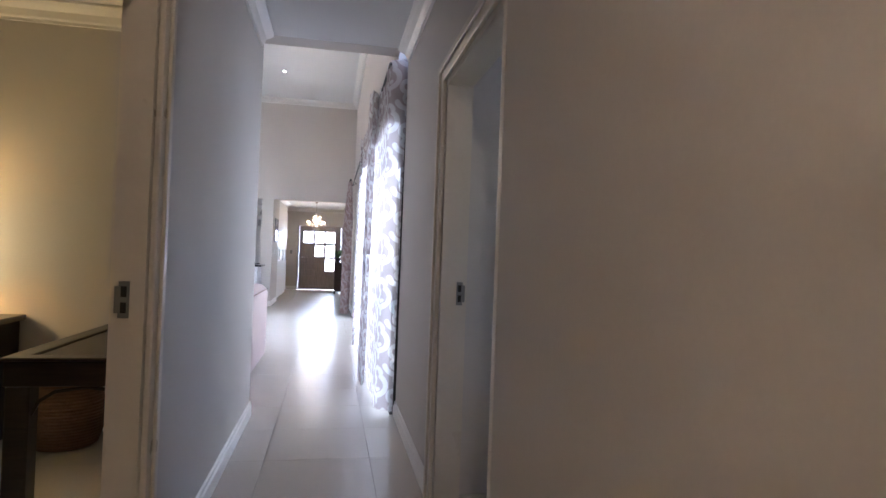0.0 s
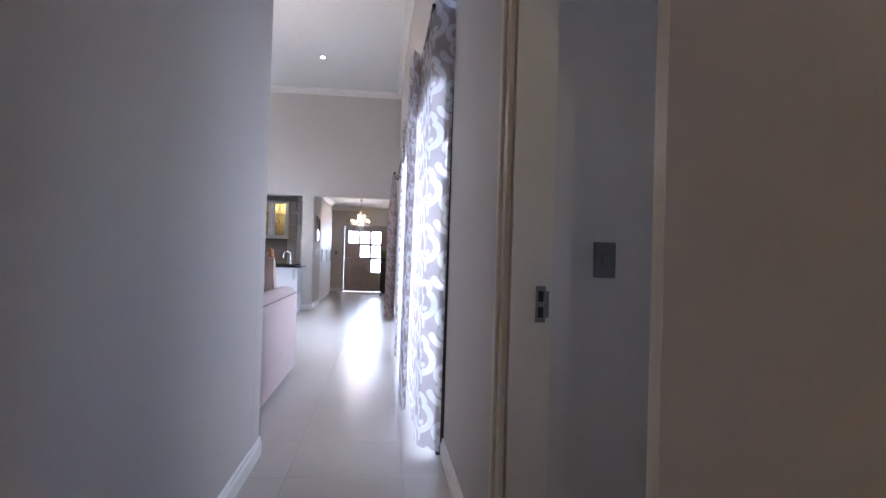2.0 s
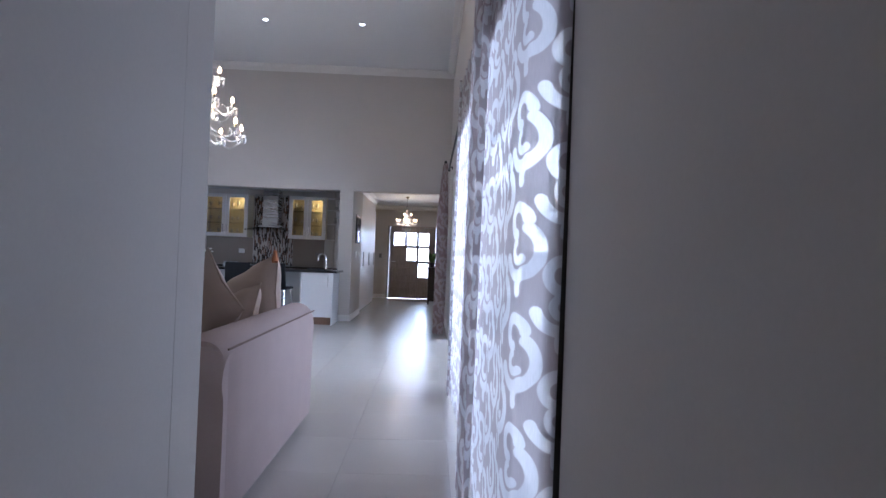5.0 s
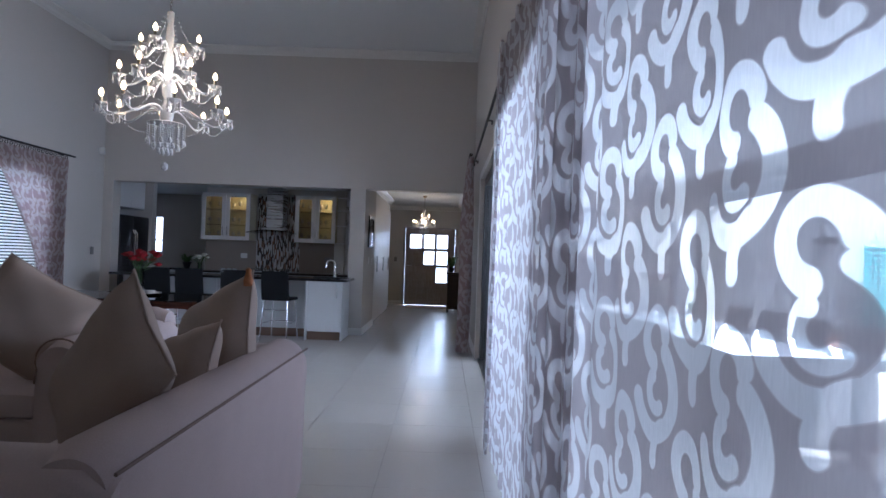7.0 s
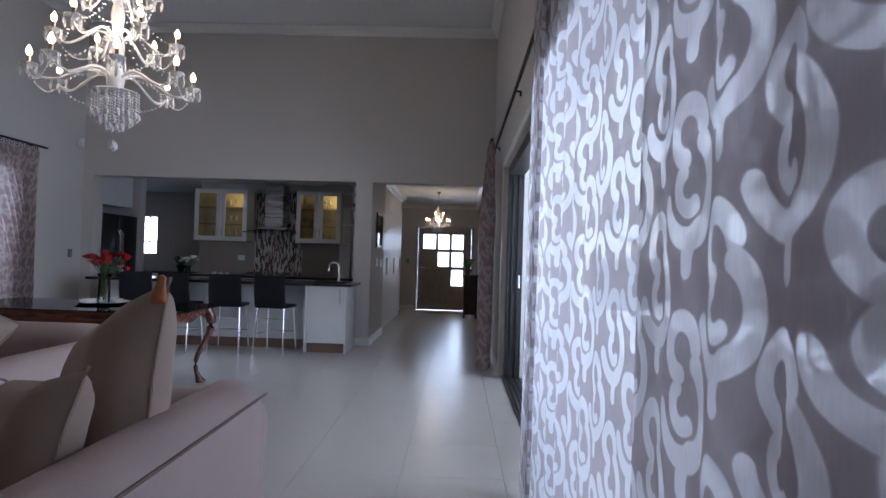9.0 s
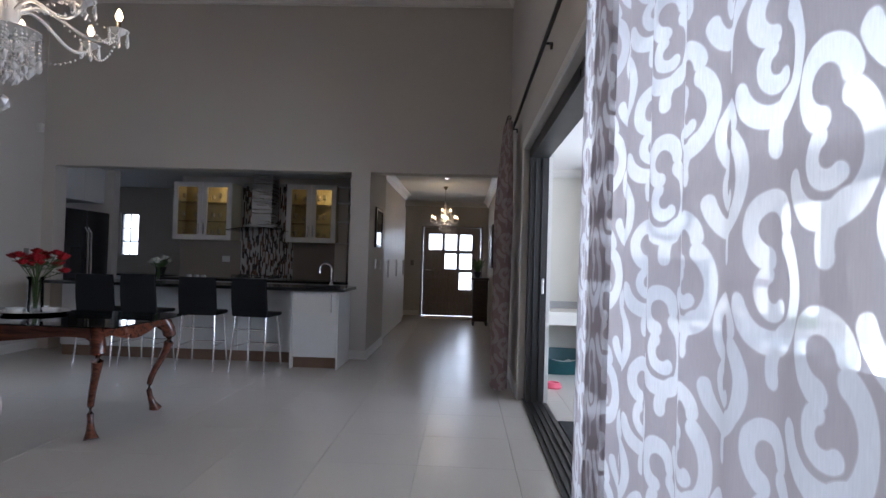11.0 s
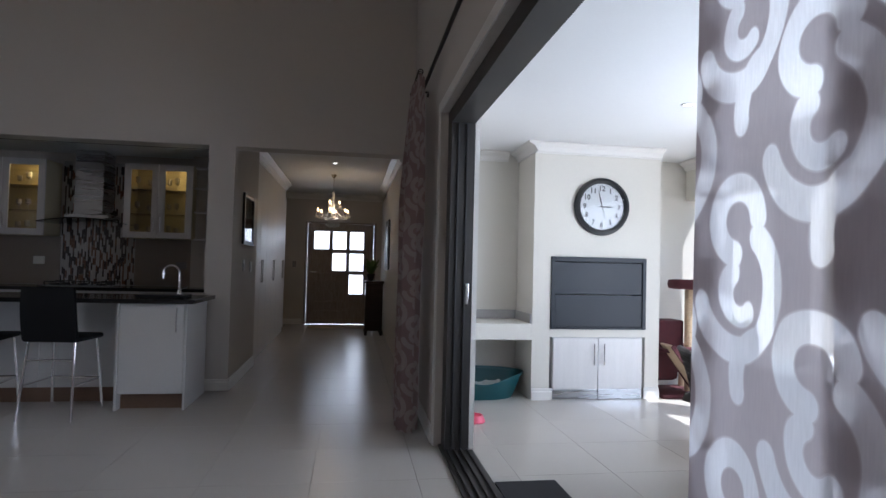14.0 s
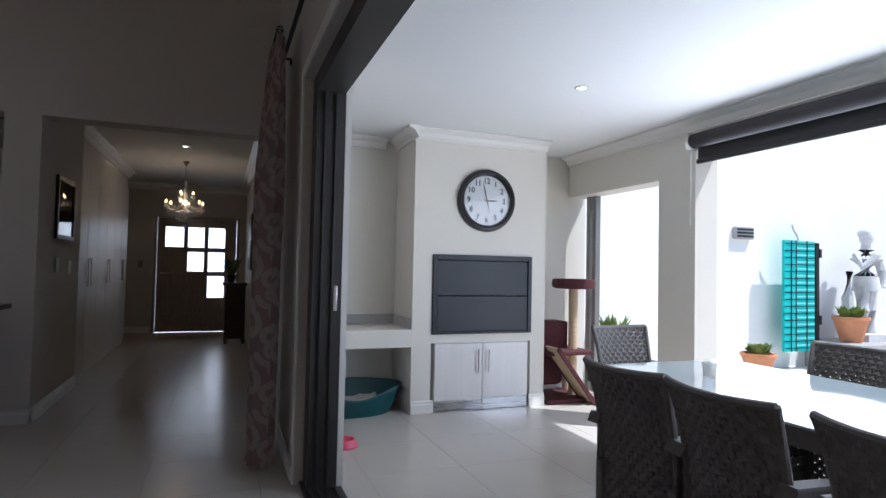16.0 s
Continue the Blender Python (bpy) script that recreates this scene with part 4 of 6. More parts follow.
def swept(sections, closed=True):
    """Skins a row of equal-length loops of points."""
    bm = bmesh.new()
    rings = [[bm.verts.new(p) for p in s] for s in sections]
    n = len(rings[0])
    for a, b in zip(rings, rings[1:]):
        for i in range(n):
            bm.faces.new((a[i], a[(i + 1) % n], b[(i + 1) % n], b[i]))
    bm.faces.new(rings[0][::-1])
    bm.faces.new(rings[-1])
    return bm


def roll_profile(w, h, r, n=12):
    """An arm in cross section: an upright slab of width w whose top rolls outwards with radius r."""
    pts = [(0, 0.03), (w, 0.03), (w, h - 2 * r)]
    pts += [(w - r + 0.02 + (r + 0.01) * math.cos(a), h - r + r * math.sin(a)) for a in [-0.6 + (math.pi + 1.0) * q / n for q in range(n + 1)]]
    pts.append((0, h - 2 * r))
    return pts


def sofa(label, at, rz, length, depth, arm_h, back_h):
    """A sofa whose seat faces -y; the back stands along +y, the arms at both ends."""
    s = thing("sofa", label, "sofa", at, rz)
    L, D, A = length / 2, depth, 0.24
    part("base", boxed((-L + 0.04, L - 0.04, -D + 0.06, -0.06, 0.05, 0.3), bevel=0.03), SOFA_CLOTH, s, smooth=True)
    bk = []
    n = 16
    for x in [-L + 0.03 + (2 * L - 0.06) * q / 20 for q in range(21)]:
        edge = min(1, (L - 0.03 - abs(x)) / 0.06)
        rr = 0.03 * (1 - edge)
        loop = [(x, -0.005 - rr, 0.05), (x, -0.0 - rr, back_h - 0.13)]
        loop += [(x, -0.12 + (0.12 - rr) * math.cos(a), back_h - 0.12 + (0.12 - rr) * math.sin(a)) for a in [math.pi * q / n for q in range(n + 1)]]
        loop += [(x, -0.25 + rr, 0.3), (x, -0.25 + rr, 0.05)]
        bk.append(loop)
    part("backrest", swept(bk), SOFA_CLOTH, s, smooth=True)
    part("piping", tube([(-L + 0.03 + (2 * L - 0.06) * q / 20, -0.0135, back_h - 0.062) for q in range(21)], 0.005, 6), PIPING, s, "fine dark piped seam")
    for sx in (-1, 1):
        secs = []
        for q in range(15):
            y = -D + 0.02 + (D - 0.04) * q / 14
            k = 1 - 0.06 * (q in (0, 14))
            secs.append([(sx * (L - A + px * k), y, max(0.05, pz * k)) for px, pz in roll_profile(A, arm_h, 0.125)])
        part("arm", swept(secs), SOFA_CLOTH, s, smooth=True)
        part("arm_piping", tube([(sx * (L - A + px), -D + 0.016, max(0.05, pz)) for px, pz in roll_profile(A + 0.002, arm_h, 0.126)], 0.005, 6), PIPING, s)
    w = (2 * L - 2 * A) / 2
    for i in (0, 1):
        x0 = -L + A + i * w
        part("seat_cushion", boxed((x0 + 0.006, x0 + w - 0.006, -D + 0.03, -0.25, 0.3, 0.45), bevel=0.045), SOFA_CLOTH, s, smooth=True)
    for x in (-L + 0.08, L - 0.08):
        for y in (-D + 0.1, -0.07):
            part("foot", turned([(0.02, 0), (0.03, 0.05)], 10, (x, y, 0)), DARK_WOOD, s)
    return s


# the back of the nearer sofa stands along the walkway
sofa("mauve-beige suede sofa with rounded back, heaped with cushions", (-0.57, 6.13, 0), -90, 1.86, 0.98, 0.80, 0.83)
sofa("mauve-beige suede sofa with a large rolled arm", (-2.95, 8.35, 0), 0, 2.2, 1.25, 0.76, 0.84)


def cushion(label, at, rx, ry, rz, w, h, d, seed, tassel=False):
    c = thing("cushion", label, "cushion", (0, 0, 0), group="sofa cushions")
    c.matrix_basis = pose(*at, rx, ry, rz)
    part("cover", pillow(w, h, d, 16, seed), CUSHION_CLOTH, c, smooth=True)
    loop = []
    for q in range(49):
        t = q / 48 * 4
        k, f = int(t) % 4, t - int(t)
        u, v = [(2 * f - 1, -1), (1, 2 * f - 1), (1 - 2 * f, 1), (-1, 1 - 2 * f)][k]
        loop.append((u * w / 2 * (1 - 0.10 * (1 - abs(v)) * abs(u) ** 3), 0, v * h / 2 * (1 - 0.10 * (1 - abs(u)) * abs(v) ** 3)))
    part("piping", tube(loop, 0.006, 6), CUSHION_CLOTH, c)
    if tassel:
        part("tassel", turned([(0.004, 0), (0.014, -0.01), (0.012, -0.025), (0.022, -0.07), (0.02, -0.09)], 10, (w / 2 - 0.01, -0.02, h / 2 + 0.01)), TASSEL, c, "rust thread tassel", smooth=True)


cushion("large beige cushion leaning on the sofa arm", (-1.0, 5.92, 0.82), -18, 34, -46, 0.54, 0.56, 0.19, 1)
cushion("large beige cushion with a rust tassel on the sofa", (-0.93, 6.66, 0.82), -18, -24, -34, 0.56, 0.58, 0.2, 2, True)
cushion("small beige cushion propped against the others", (-0.93, 6.33, 0.77), -22, -17, -36, 0.42, 0.36, 0.16, 3)
cushion("large beige cushion on the far sofa", (-2.45, 7.55, 0.80), -24, 30, 18, 0.66, 0.62, 0.2, 4)


# ---- glass-topped table ----
def queen_anne_leg(h, s):
    pts, tp = [], []
    for q in range(15):
        v = q / 14
        out = 0.055 * math.sin(v * math.pi * 1.9 + 0.15) * (1 - 0.2 * v)
        pts.append((s[0] * out, s[1] * out, h * (1 - v)))
        tp.append(1.0 + 0.55 * math.exp(-((v - 0.17) / 0.14) ** 2) - 0.5 * v + 0.95 * max(0, (v - 0.9) / 0.1))
    return tube(pts, 0.034, 10, tp)


tb = thing("dining_table", "mahogany table with cabriole legs and a glass top", "table", (-3.25, 10.17, 0))
part("tabletop", boxed((-1.06, 1.06, -0.51, 0.51, 0.748, 0.758), bevel=0.003), TABLE_GLASS, tb, "smoked glass sheet")


def apron(w, flip):
    bm = bmesh.new()
    n = 28
    lo = []
    hi = []
    for i in range(n + 1):
        u = i / n * 2 - 1
        z = 0.655 - 0.035 * math.cos(u * math.pi) * (abs(u) < 0.98) - 0.03 * abs(u) ** 6
        for y, store in ((-0.012, lo), (0.012, hi)):
            store.append((bm.verts.new((u * w / 2, y, z)), bm.verts.new((u * w / 2, y, 0.746))))
    for a, b in ((lo, lo), (hi, hi)):
        for i in range(n):
            bm.faces.new((a[i][0], a[i + 1][0], a[i + 1][1], a[i][1]))
    for i in range(n):
        bm.faces.new((lo[i][0], lo[i + 1][0], hi[i + 1][0], hi[i][0]))
        bm.faces.new((lo[i][1], lo[i + 1][1], hi[i + 1][1], hi[i][1]))
    if flip:
        bmesh.ops.rotate(bm, cent=(0, 0, 0), matrix=Euler((0, 0, radians(90))).to_matrix(), verts=bm.verts[:])
    return bm


for y in (-0.42, 0.42):
    part("apron", apron(1.76, False), MAHOGANY, tb).location = (0, y, 0)
for x in (-0.9, 0.9):
    part("apron", apron(0.82, True), MAHOGANY, tb).location = (x, 0, 0)
    for y in (-0.42, 0.42):
        part("leg", queen_anne_leg(0.74, (math.copysign(1, x), math.copysign(1, y))), MAHOGANY, tb, smooth=True).location = (x * 0.97, y * 0.97, 0)

tray = thing("serving_tray", "round silver tray with crystal pieces on the glass table", "tray", (-3.22, 10.32, 0.759))
part("plate", turned([(0.19, 0), (0.2, 0.006), (0.235, 0.022), (0.24, 0.02), (0.2, 0.002)], 28), CHROME, tray, smooth=True)
for a in range(3):
    part("glass_dish", turned([(0.03, 0.006), (0.05, 0.02), (0.06, 0.05), (0.056, 0.05), (0.03, 0.012)], 16, (0.13 * math.cos(a * 2.1 + 2), 0.13 * math.sin(a * 2.1 + 2), 0)), CRYSTAL, tray, smooth=True)


def bouquet(label, at, petal, k, heads, seed, hold):
    v = thing("flower_vase", label, "flowers", at)
    rnd = random.Random(seed)
    vs = part("vase", turned([(0.05 * k, 0.0), (0.055 * k, 0.02), (0.05 * k, 0.24 * k), (0.068 * k, 0.27 * k), (0.064 * k, 0.27 * k), (0.045 * k, 0.24 * k), (0.048 * k, 0.02)], 20), hold, v, "clear glass vase", smooth=True)
    stems, leaves = bmesh.new(), bmesh.new()
    for i in range(heads):
        a, r = rnd.uniform(0, 6.28), k * 0.19 * math.sqrt((i + 0.5) / heads)
        p = Vector((r * math.cos(a), r * math.sin(a), k * (0.46 + rnd.uniform(-0.05, 0.06) - r * 0.5)))
        merge(stems, tube([(0.01 * math.cos(a), 0.01 * math.sin(a), 0.03), (p.x * 0.2, p.y * 0.2, 0.25 * k), p], 0.003, 5))
        bm = bmesh.new()
        for lay in range(4):
            for q in range(5):
                b = 2 * math.pi * (q + 0.5 * lay) / 5
                rr, hh = 0.012 * k + 0.009 * k * lay, 0.035 * k - 0.006 * k * lay
                f = [(rr * 0.4 * math.cos(b), rr * 0.4 * math.sin(b), -0.015 * k), (rr * 1.25 * math.cos(b - 0.6), rr * 1.25 * math.sin(b - 0.6), hh * 0.5), (rr * 1.1 * math.cos(b), rr * 1.1 * math.sin(b), hh), (rr * 1.25 * math.cos(b + 0.6), rr * 1.25 * math.sin(b + 0.6), hh * 0.5)]
                bm.faces.new([bm.verts.new(p2) for p2 in f])
        fl = part("flower", bm, petal, v)
        fl.location = p
        for q in range(7):
            b, z = rnd.uniform(0, 6.28), rnd.uniform(0.5, 0.95)
            c0 = Vector((p.x * z + rnd.uniform(-0.02, 0.02), p.y * z, 0.24 * k + (p.z - 0.24 * k) * z))
            d = Vector((math.cos(b), math.sin(b), rnd.uniform(-0.3, 0.6))) * 0.06 * k
            w = d.cross(Vector((0, 0, 1))).normalized() * 0.018 * k
            leaves.faces.new([leaves.verts.new(x) for x in (c0, c0 + d * 0.5 + w, c0 + d, c0 + d * 0.5 - w)])
    tagged(part("stems", stems, LEAF, v), kind="stuff")
    tagged(part("leaves", leaves, LEAF, v), kind="stuff")


bouquet("red roses in a clear glass vase on a tray", (-3.22, 10.32, 0.768), ROSE, 1.0, 26, 4, GLASS)
bouquet("white flowers in a small vase on the counter", (-3.6, 12.8, 0.908), PETAL, 0.62, 14, 9, GLASS)


# ---- kitchen ----
ct = tagged(part("worktop", boxed((-4.75, -1.275, 12.38, 13.12, 0.872, 0.907), bevel=0.004), STONE_TOP), "polished black granite breakfast counter", "worktop")


def bar_handle(bm_at, parent, h=0.16, vertical=True, mat=CHROME):
    x, y, z = bm_at
    part("handle", rods(((x, y, z), (x, y - 0.03, z), 0.004), ((x, y, z + h), (x, y - 0.03, z + h), 0.004), ((x, y - 0.03, z - 0.02), (x, y - 0.03, z + h + 0.02), 0.006), n=10), mat, parent, "brushed steel bar handle")


un = thing("cabinet", "white melamine end cabinet under the counter", "cabinet", (0, 0, 0))
part("carcass", boxed((-1.862, -1.362, 12.47, 13.1, 0.13, 0.87)), CUPBOARD, un)
part("side_panel", boxed((-1.36, -1.342, 12.44, 13.1, 0.002, 0.87), bevel=0.002), CUPBOARD, un)
part("side_panel", boxed((-1.884, -1.864, 12.44, 13.1, 0.002, 0.87), bevel=0.002), CUPBOARD, un)
dr = part("door", boxed((-1.86, -1.364, 12.448, 12.468, 0.135, 0.866), bevel=0.002), CUPBOARD, un)
bar_handle((-1.42, 12.448, 0.66), dr)
part("plinth", boxed((-1.862, -1.362, 12.53, 12.55, 0.002, 0.128)), KICK, un, "brown plinth board")
kp = thing("counter_panel", "white panelled front of the breakfast counter", "counter", (0, 0, 0))
for i in range(4):
    x0 = -4.74 + i * 0.715
    part("panel", boxed((x0, x0 + 0.711, 12.76, 12.78, 0.13, 0.871), bevel=0.002), CUPBOARD, kp)
part("plinth", boxed((-4.74, -1.886, 12.8, 12.82, 0.002, 0.128)), KICK, kp, "brown plinth board")
part("body", boxed((-4.74, -1.886, 12.83, 13.1, 0.002, 0.871)), CUPBOARD, kp)


def bar_stool():
    s = thing("bar_stool", "black leather bar stool with slim chrome legs", "stool", (0, 0, 0), group="bar stools at the counter")
    bk = []
    for q in range(13):
        v = q / 12
        z = 0.60 + 0.40 * v
        y = -0.17 - 0.05 * v - 0.012 * math.sin(v * math.pi)
        w = 0.2 - 0.012 * v ** 4
        bk.append([(-w, y - 0.016, z), (w, y - 0.016, z), (w + 0.004, y, z), (w, y + 0.016, z), (-w, y + 0.016, z), (-w - 0.004, y, z)])
    part("backrest", swept(bk), BLACK_LEATHER, s, smooth=True)
    part("seat", boxed((-0.205, 0.205, -0.18, 0.2, 0.585, 0.625), bevel=0.016), BLACK_LEATHER, s, smooth=True)
    for sx in (-1, 1):
        part("leg", rods(((sx * 0.17, -0.15, 0.585), (sx * 0.2, -0.22, 0.0), 0.011)), CHROME, s, smooth=True)
        part("leg", rods(((sx * 0.17, 0.16, 0.585), (sx * 0.2, 0.22, 0.0), 0.011)), CHROME, s, smooth=True)
        part("stretcher", rods(((sx * 0.187, -0.19, 0.26), (sx * 0.187, 0.19, 0.26), 0.008)), CHROME, s, smooth=True)
    part("footrest", rods(((-0.187, 0.19, 0.26), (0.187, 0.19, 0.26), 0.009)), CHROME, s, smooth=True)
    part("crossbar", rods(((-0.182, -0.165, 0.45), (0.182, -0.165, 0.45), 0.008)), CHROME, s, smooth=True)
    return s


st = bar_stool()
st.matrix_basis = pose(-2.23, 12.36, 0, 0, 0, -6)
for x, rz in ((-2.84, 4), (-3.47, -3), (-3.98, 5)):
    copy_thing(st, pose(x, 12.38, 0, 0, 0, rz))


def glass_cabinet(x0, x1, lit):
    c = thing("wall_cabinet", "cream wall cabinet with glass doors and a warm light inside", "cabinet", (0, 0, 0), group="wall cabinets")
    y0, y1, z0, z1 = 14.47, KB - 0.002, 1.47, 2.32
    part("carcass", boxed((x0, x0 + 0.018, y0, y1, z0, z1), (x1 - 0.018, x1, y0, y1, z0, z1), (x0, x1, y0, y1, z0, z0 + 0.018), (x0, x1, y0, y1, z1 - 0.018, z1), (x0, x1, y1 - 0.01, y1, z0, z1)), CABINET_LINING, c)
    for z in (1.74, 2.02):
        part("shelf", boxed((x0 + 0.019, x1 - 0.019, y0 + 0.02, y1 - 0.012, z, z + 0.008)), GLASS, c)
    w = (x1 - x0) / 2
    rnd = random.Random(int(x0 * 10))
    for i in (0, 1):
        a, b = x0 + i * w + 0.002, x0 + (i + 1) * w - 0.002
        d = part("door", boxed((a, a + 0.07, y0 - 0.022, y0 - 0.002, z0, z1), (b - 0.07, b, y0 - 0.022, y0 - 0.002, z0, z1), (a + 0.07, b - 0.07, y0 - 0.022, y0 - 0.002, z0, z0 + 0.07), (a + 0.07, b - 0.07, y0 - 0.022, y0 - 0.002, z1 - 0.07, z1)), WOODGRAIN_WHITE, c)
        part("pane", boxed((a + 0.07, b - 0.07, y0 - 0.014, y0 - 0.010, z0 + 0.07, z1 - 0.07)), CABINET_GLASS, d).visible_shadow = False
        bar_handle((b - 0.035 if i == 0 else a + 0.035, y0 - 0.022, z0 + 0.1), d, 0.12)
    for z in (z0 + 0.019, 1.749, 2.029):
        for k in range(6):
            g = thing("wine_glass", "clear stemmed glass in the lit cabinet", "glass", (x0 + 0.1 + k * (x1 - x0 - 0.2) / 5, y0 + 0.12 + 0.08 * (k % 2), z), group="glasses in the cabinets")
            h = rnd.uniform(0.11, 0.16)
            part("bowl", turned([(0.026, 0), (0.004, 0.006), (0.004, h * 0.45), (0.028, h * 0.6), (0.026, h), (0.024, h), (0.025, h * 0.62), (0.003, h * 0.5)], 10), CRYSTAL, g, smooth=True)


glass_cabinet(-4.3, -3.42, True)
glass_cabinet(-2.6, -1.86, True)
sh = thing("wall_shelf", "open white corner shelves with glassware", "shelf", (0, 0, 0))
for z in (1.46, 1.78, 2.06, 2.3):
    part("shelf", boxed((-1.856, -1.40, 14.52, KB - 0.002, z, z + 0.018), bevel=0.003), WOODGRAIN_WHITE, sh)
part("back", boxed((-1.856, -1.40, KB - 0.02, KB - 0.003, 1.48, 2.3)), WOODGRAIN_WHITE, sh)
for k, (x, z, h) in enumerate(((-1.75, 1.478, 0.06), (-1.6, 1.798, 0.15), (-1.72, 1.798, 0.12), (-1.52, 1.798, 0.1), (-1.7, 2.078, 0.08), (-1.56, 2.078, 0.11))):
    g = thing("glass_jug", "clear glass piece on an open shelf", "glass", (x, 14.66, z))
    part("body", turned([(0.03, 0), (0.045, h * 0.3), (0.03, h * 0.8), (0.04, h), (0.036, h), (0.028, h * 0.8), (0.04, h * 0.3), (0.02, 0.008)], 12), CRYSTAL, g, smooth=True)

hood = thing("cooker_hood", "steel chimney cooker hood with a curved glass canopy", "cooker hood", (-2.99, 14.6, 0))
part("chimney", boxed((-0.14, 0.16, -0.12, 0.2, 1.72, 2.45), bevel=0.004), STEEL, hood)
cv = []
for q in range(17):
    u = q / 16 * 2 - 1
    cv.append([(u * 0.44, y, 1.66 - 0.05 * u * u + dz) for y, dz in ((-0.3, 0), (0.2, 0), (0.2, 0.012), (-0.3, 0.012))])
part("canopy", swept(cv), TABLE_GLASS, hood, "curved smoked glass canopy", smooth=True)
part("motor_box", boxed((-0.22, 0.24, -0.16, 0.2, 1.673, 1.718), bevel=0.006), STEEL, hood)
hob = thing("gas_hob", "black and steel gas hob on the back worktop", "hob", (-2.99, 14.45, 0.912))
part("plate", boxed((-0.35, 0.35, -0.25, 0.25, 0, 0.012), bevel=0.004), STEEL, hob)
for i in range(5):
    x, y = ((-0.24, -0.12), (-0.24, 0.13), (0, 0), (0.24, -0.12), (0.24, 0.13))[i]
    part("burner", turned([(0.05, 0.012), (0.05, 0.03), (0.02, 0.034)], 16, (x, y, 0)), BLACK, hob)
    part("grate", rods(((x - 0.1, y, 0.048), (x + 0.1, y, 0.048), 0.006), ((x, y - 0.1, 0.048), (x, y + 0.1, 0.048), 0.006), ((x - 0.1, y, 0.012), (x - 0.1, y, 0.05), 0.006), ((x + 0.1, y, 0.012), (x + 0.1, y, 0.05), 0.006), n=8), BLACK, hob)
bu = thing("base_cabinet", "white base cabinets along the kitchen back wall", "cabinet", (0, 0, 0))
part("carcass", boxed((-4.34, -1.40, 14.22, KB - 0.002, 0.1, 0.87)), CUPBOARD, bu)
for i in range(5):
    d = part("door", boxed((-4.338 + i * 0.587, -4.338 + i * 0.587 + 0.583, 14.198, 14.218, 0.11, 0.868), bevel=0.002), CUPBOARD, bu)
    bar_handle((-4.28 + i * 0.587, 14.198, 0.64), d)
part("plinth", boxed((-4.34, -1.4, 14.27, 14.29, 0.002, 0.099)), KICK, bu)
tagged(part("worktop", boxed((-4.35, -1.399, 14.18, KB - 0.002, 0.873, 0.908), bevel=0.003), STONE_TOP), "polished black granite worktop at the back", "worktop")
for sx0, sx1 in ((-4.35, -3.40), (-2.58, -1.399)):
    tagged(part("splashback", boxed((sx0, sx1, KB - 0.012, KB - 0.003, 0.91, 1.468)), SPLASH), "plain taupe glass splashback", "splashback")
mosaic = thing("mosaic_panel", "dark and pale stick mosaic behind the cooker hood", "mosaic", (-3.395, KB - 0.002, 0.912))
part("backing", boxed((0, 0.81, -0.006, 0, 0, 1.45)), GREY_STONE, mosaic)
mrnd = random.Random(7)
sticks = [bmesh.new() for _ in range(3)]
for i in range(44):
    z = mrnd.uniform(-0.06, 0)
    while z < 1.36:
        top = z + mrnd.uniform(0.07, 0.12)
        box(mrnd.choices(sticks, (5, 4, 2))[0], i * 0.0184 + 0.001, i * 0.0184 + 0.017, -0.011, -0.0065, max(0.002, z), top - 0.003)
        z = top
for bm, mat, tone in zip(sticks, (MOSAIC_A, MOSAIC_B, MOSAIC_C), ("pale", "dark", "brown")):
    tagged(part("mosaic_stick", bm, mat, mosaic, tone + " glass sticks"), kind="stuff")
tap = thing("kitchen_tap", "tall chrome swan-neck tap at the counter", "tap", (-1.56, 12.98, 0.908))
part("spout", tube([(0, 0, 0), (0, 0, 0.2)] + [(-0.07 + 0.07 * math.cos(a), 0, 0.2 + 0.07 * math.sin(a)) for a in [math.pi * q / 10 for q in range(11)]] + [(-0.14, 0, 0.15)], 0.011, 10), CHROME, tap, smooth=True)
part("base", turned([(0.026, 0), (0.024, 0.03), (0.014, 0.05)], 16), CHROME, tap, smooth=True)
part("lever", rods(((0, 0, 0.045), (0.07, 0, 0.075), 0.006)), CHROME, tap, smooth=True)
sk = thing("dish_rack", "black draining tray beside the tap", "rack", (-1.62, 12.75, 0.908))
part("tray", boxed((-0.2, 0.2, -0.12, 0.12, 0, 0.02), bevel=0.006), BLACK, sk)
for k in range(3):
    j = thing("glass_jar", "small clear jar on the counter", "jar", (-3.3 + k * 0.09, 12.95, 0.908))
    part("body", turned([(0.03, 0), (0.035, 0.02), (0.035, 0.06), (0.028, 0.075)], 14), CRYSTAL, j, smooth=True)
    part("lid", turned([(0.03, 0.076), (0.03, 0.088)], 14), STEEL, j)
sock = switch_plate("power_socket", (-3.62, KB - 0.02, 1.19), "y", "white wall socket on the splashback", 0.12, 0.09, PLASTIC_WHITE)
switch_plate("power_socket", (-2.05, KB - 0.02, 1.16), "y", "grey wall socket on the splashback", 0.12, 0.09)
pel = thing("blind_box", "dark aluminium shutter rail at the kitchen opening head", "rail", (-2.75, 13.55, 2.36))
part("box", boxed((-1.25, 1.35, -0.05, 0.05, 0, 0.098), bevel=0.006), ALU, pel)

fr = thing("fridge", "dark steel side-by-side fridge with dispenser", "fridge", (-5.22, 13.9, 0))
part("body", boxed((-0.7, -0.04, -0.46, 0.44, 0.03, 1.82), bevel=0.01), DARK_STEEL, fr)
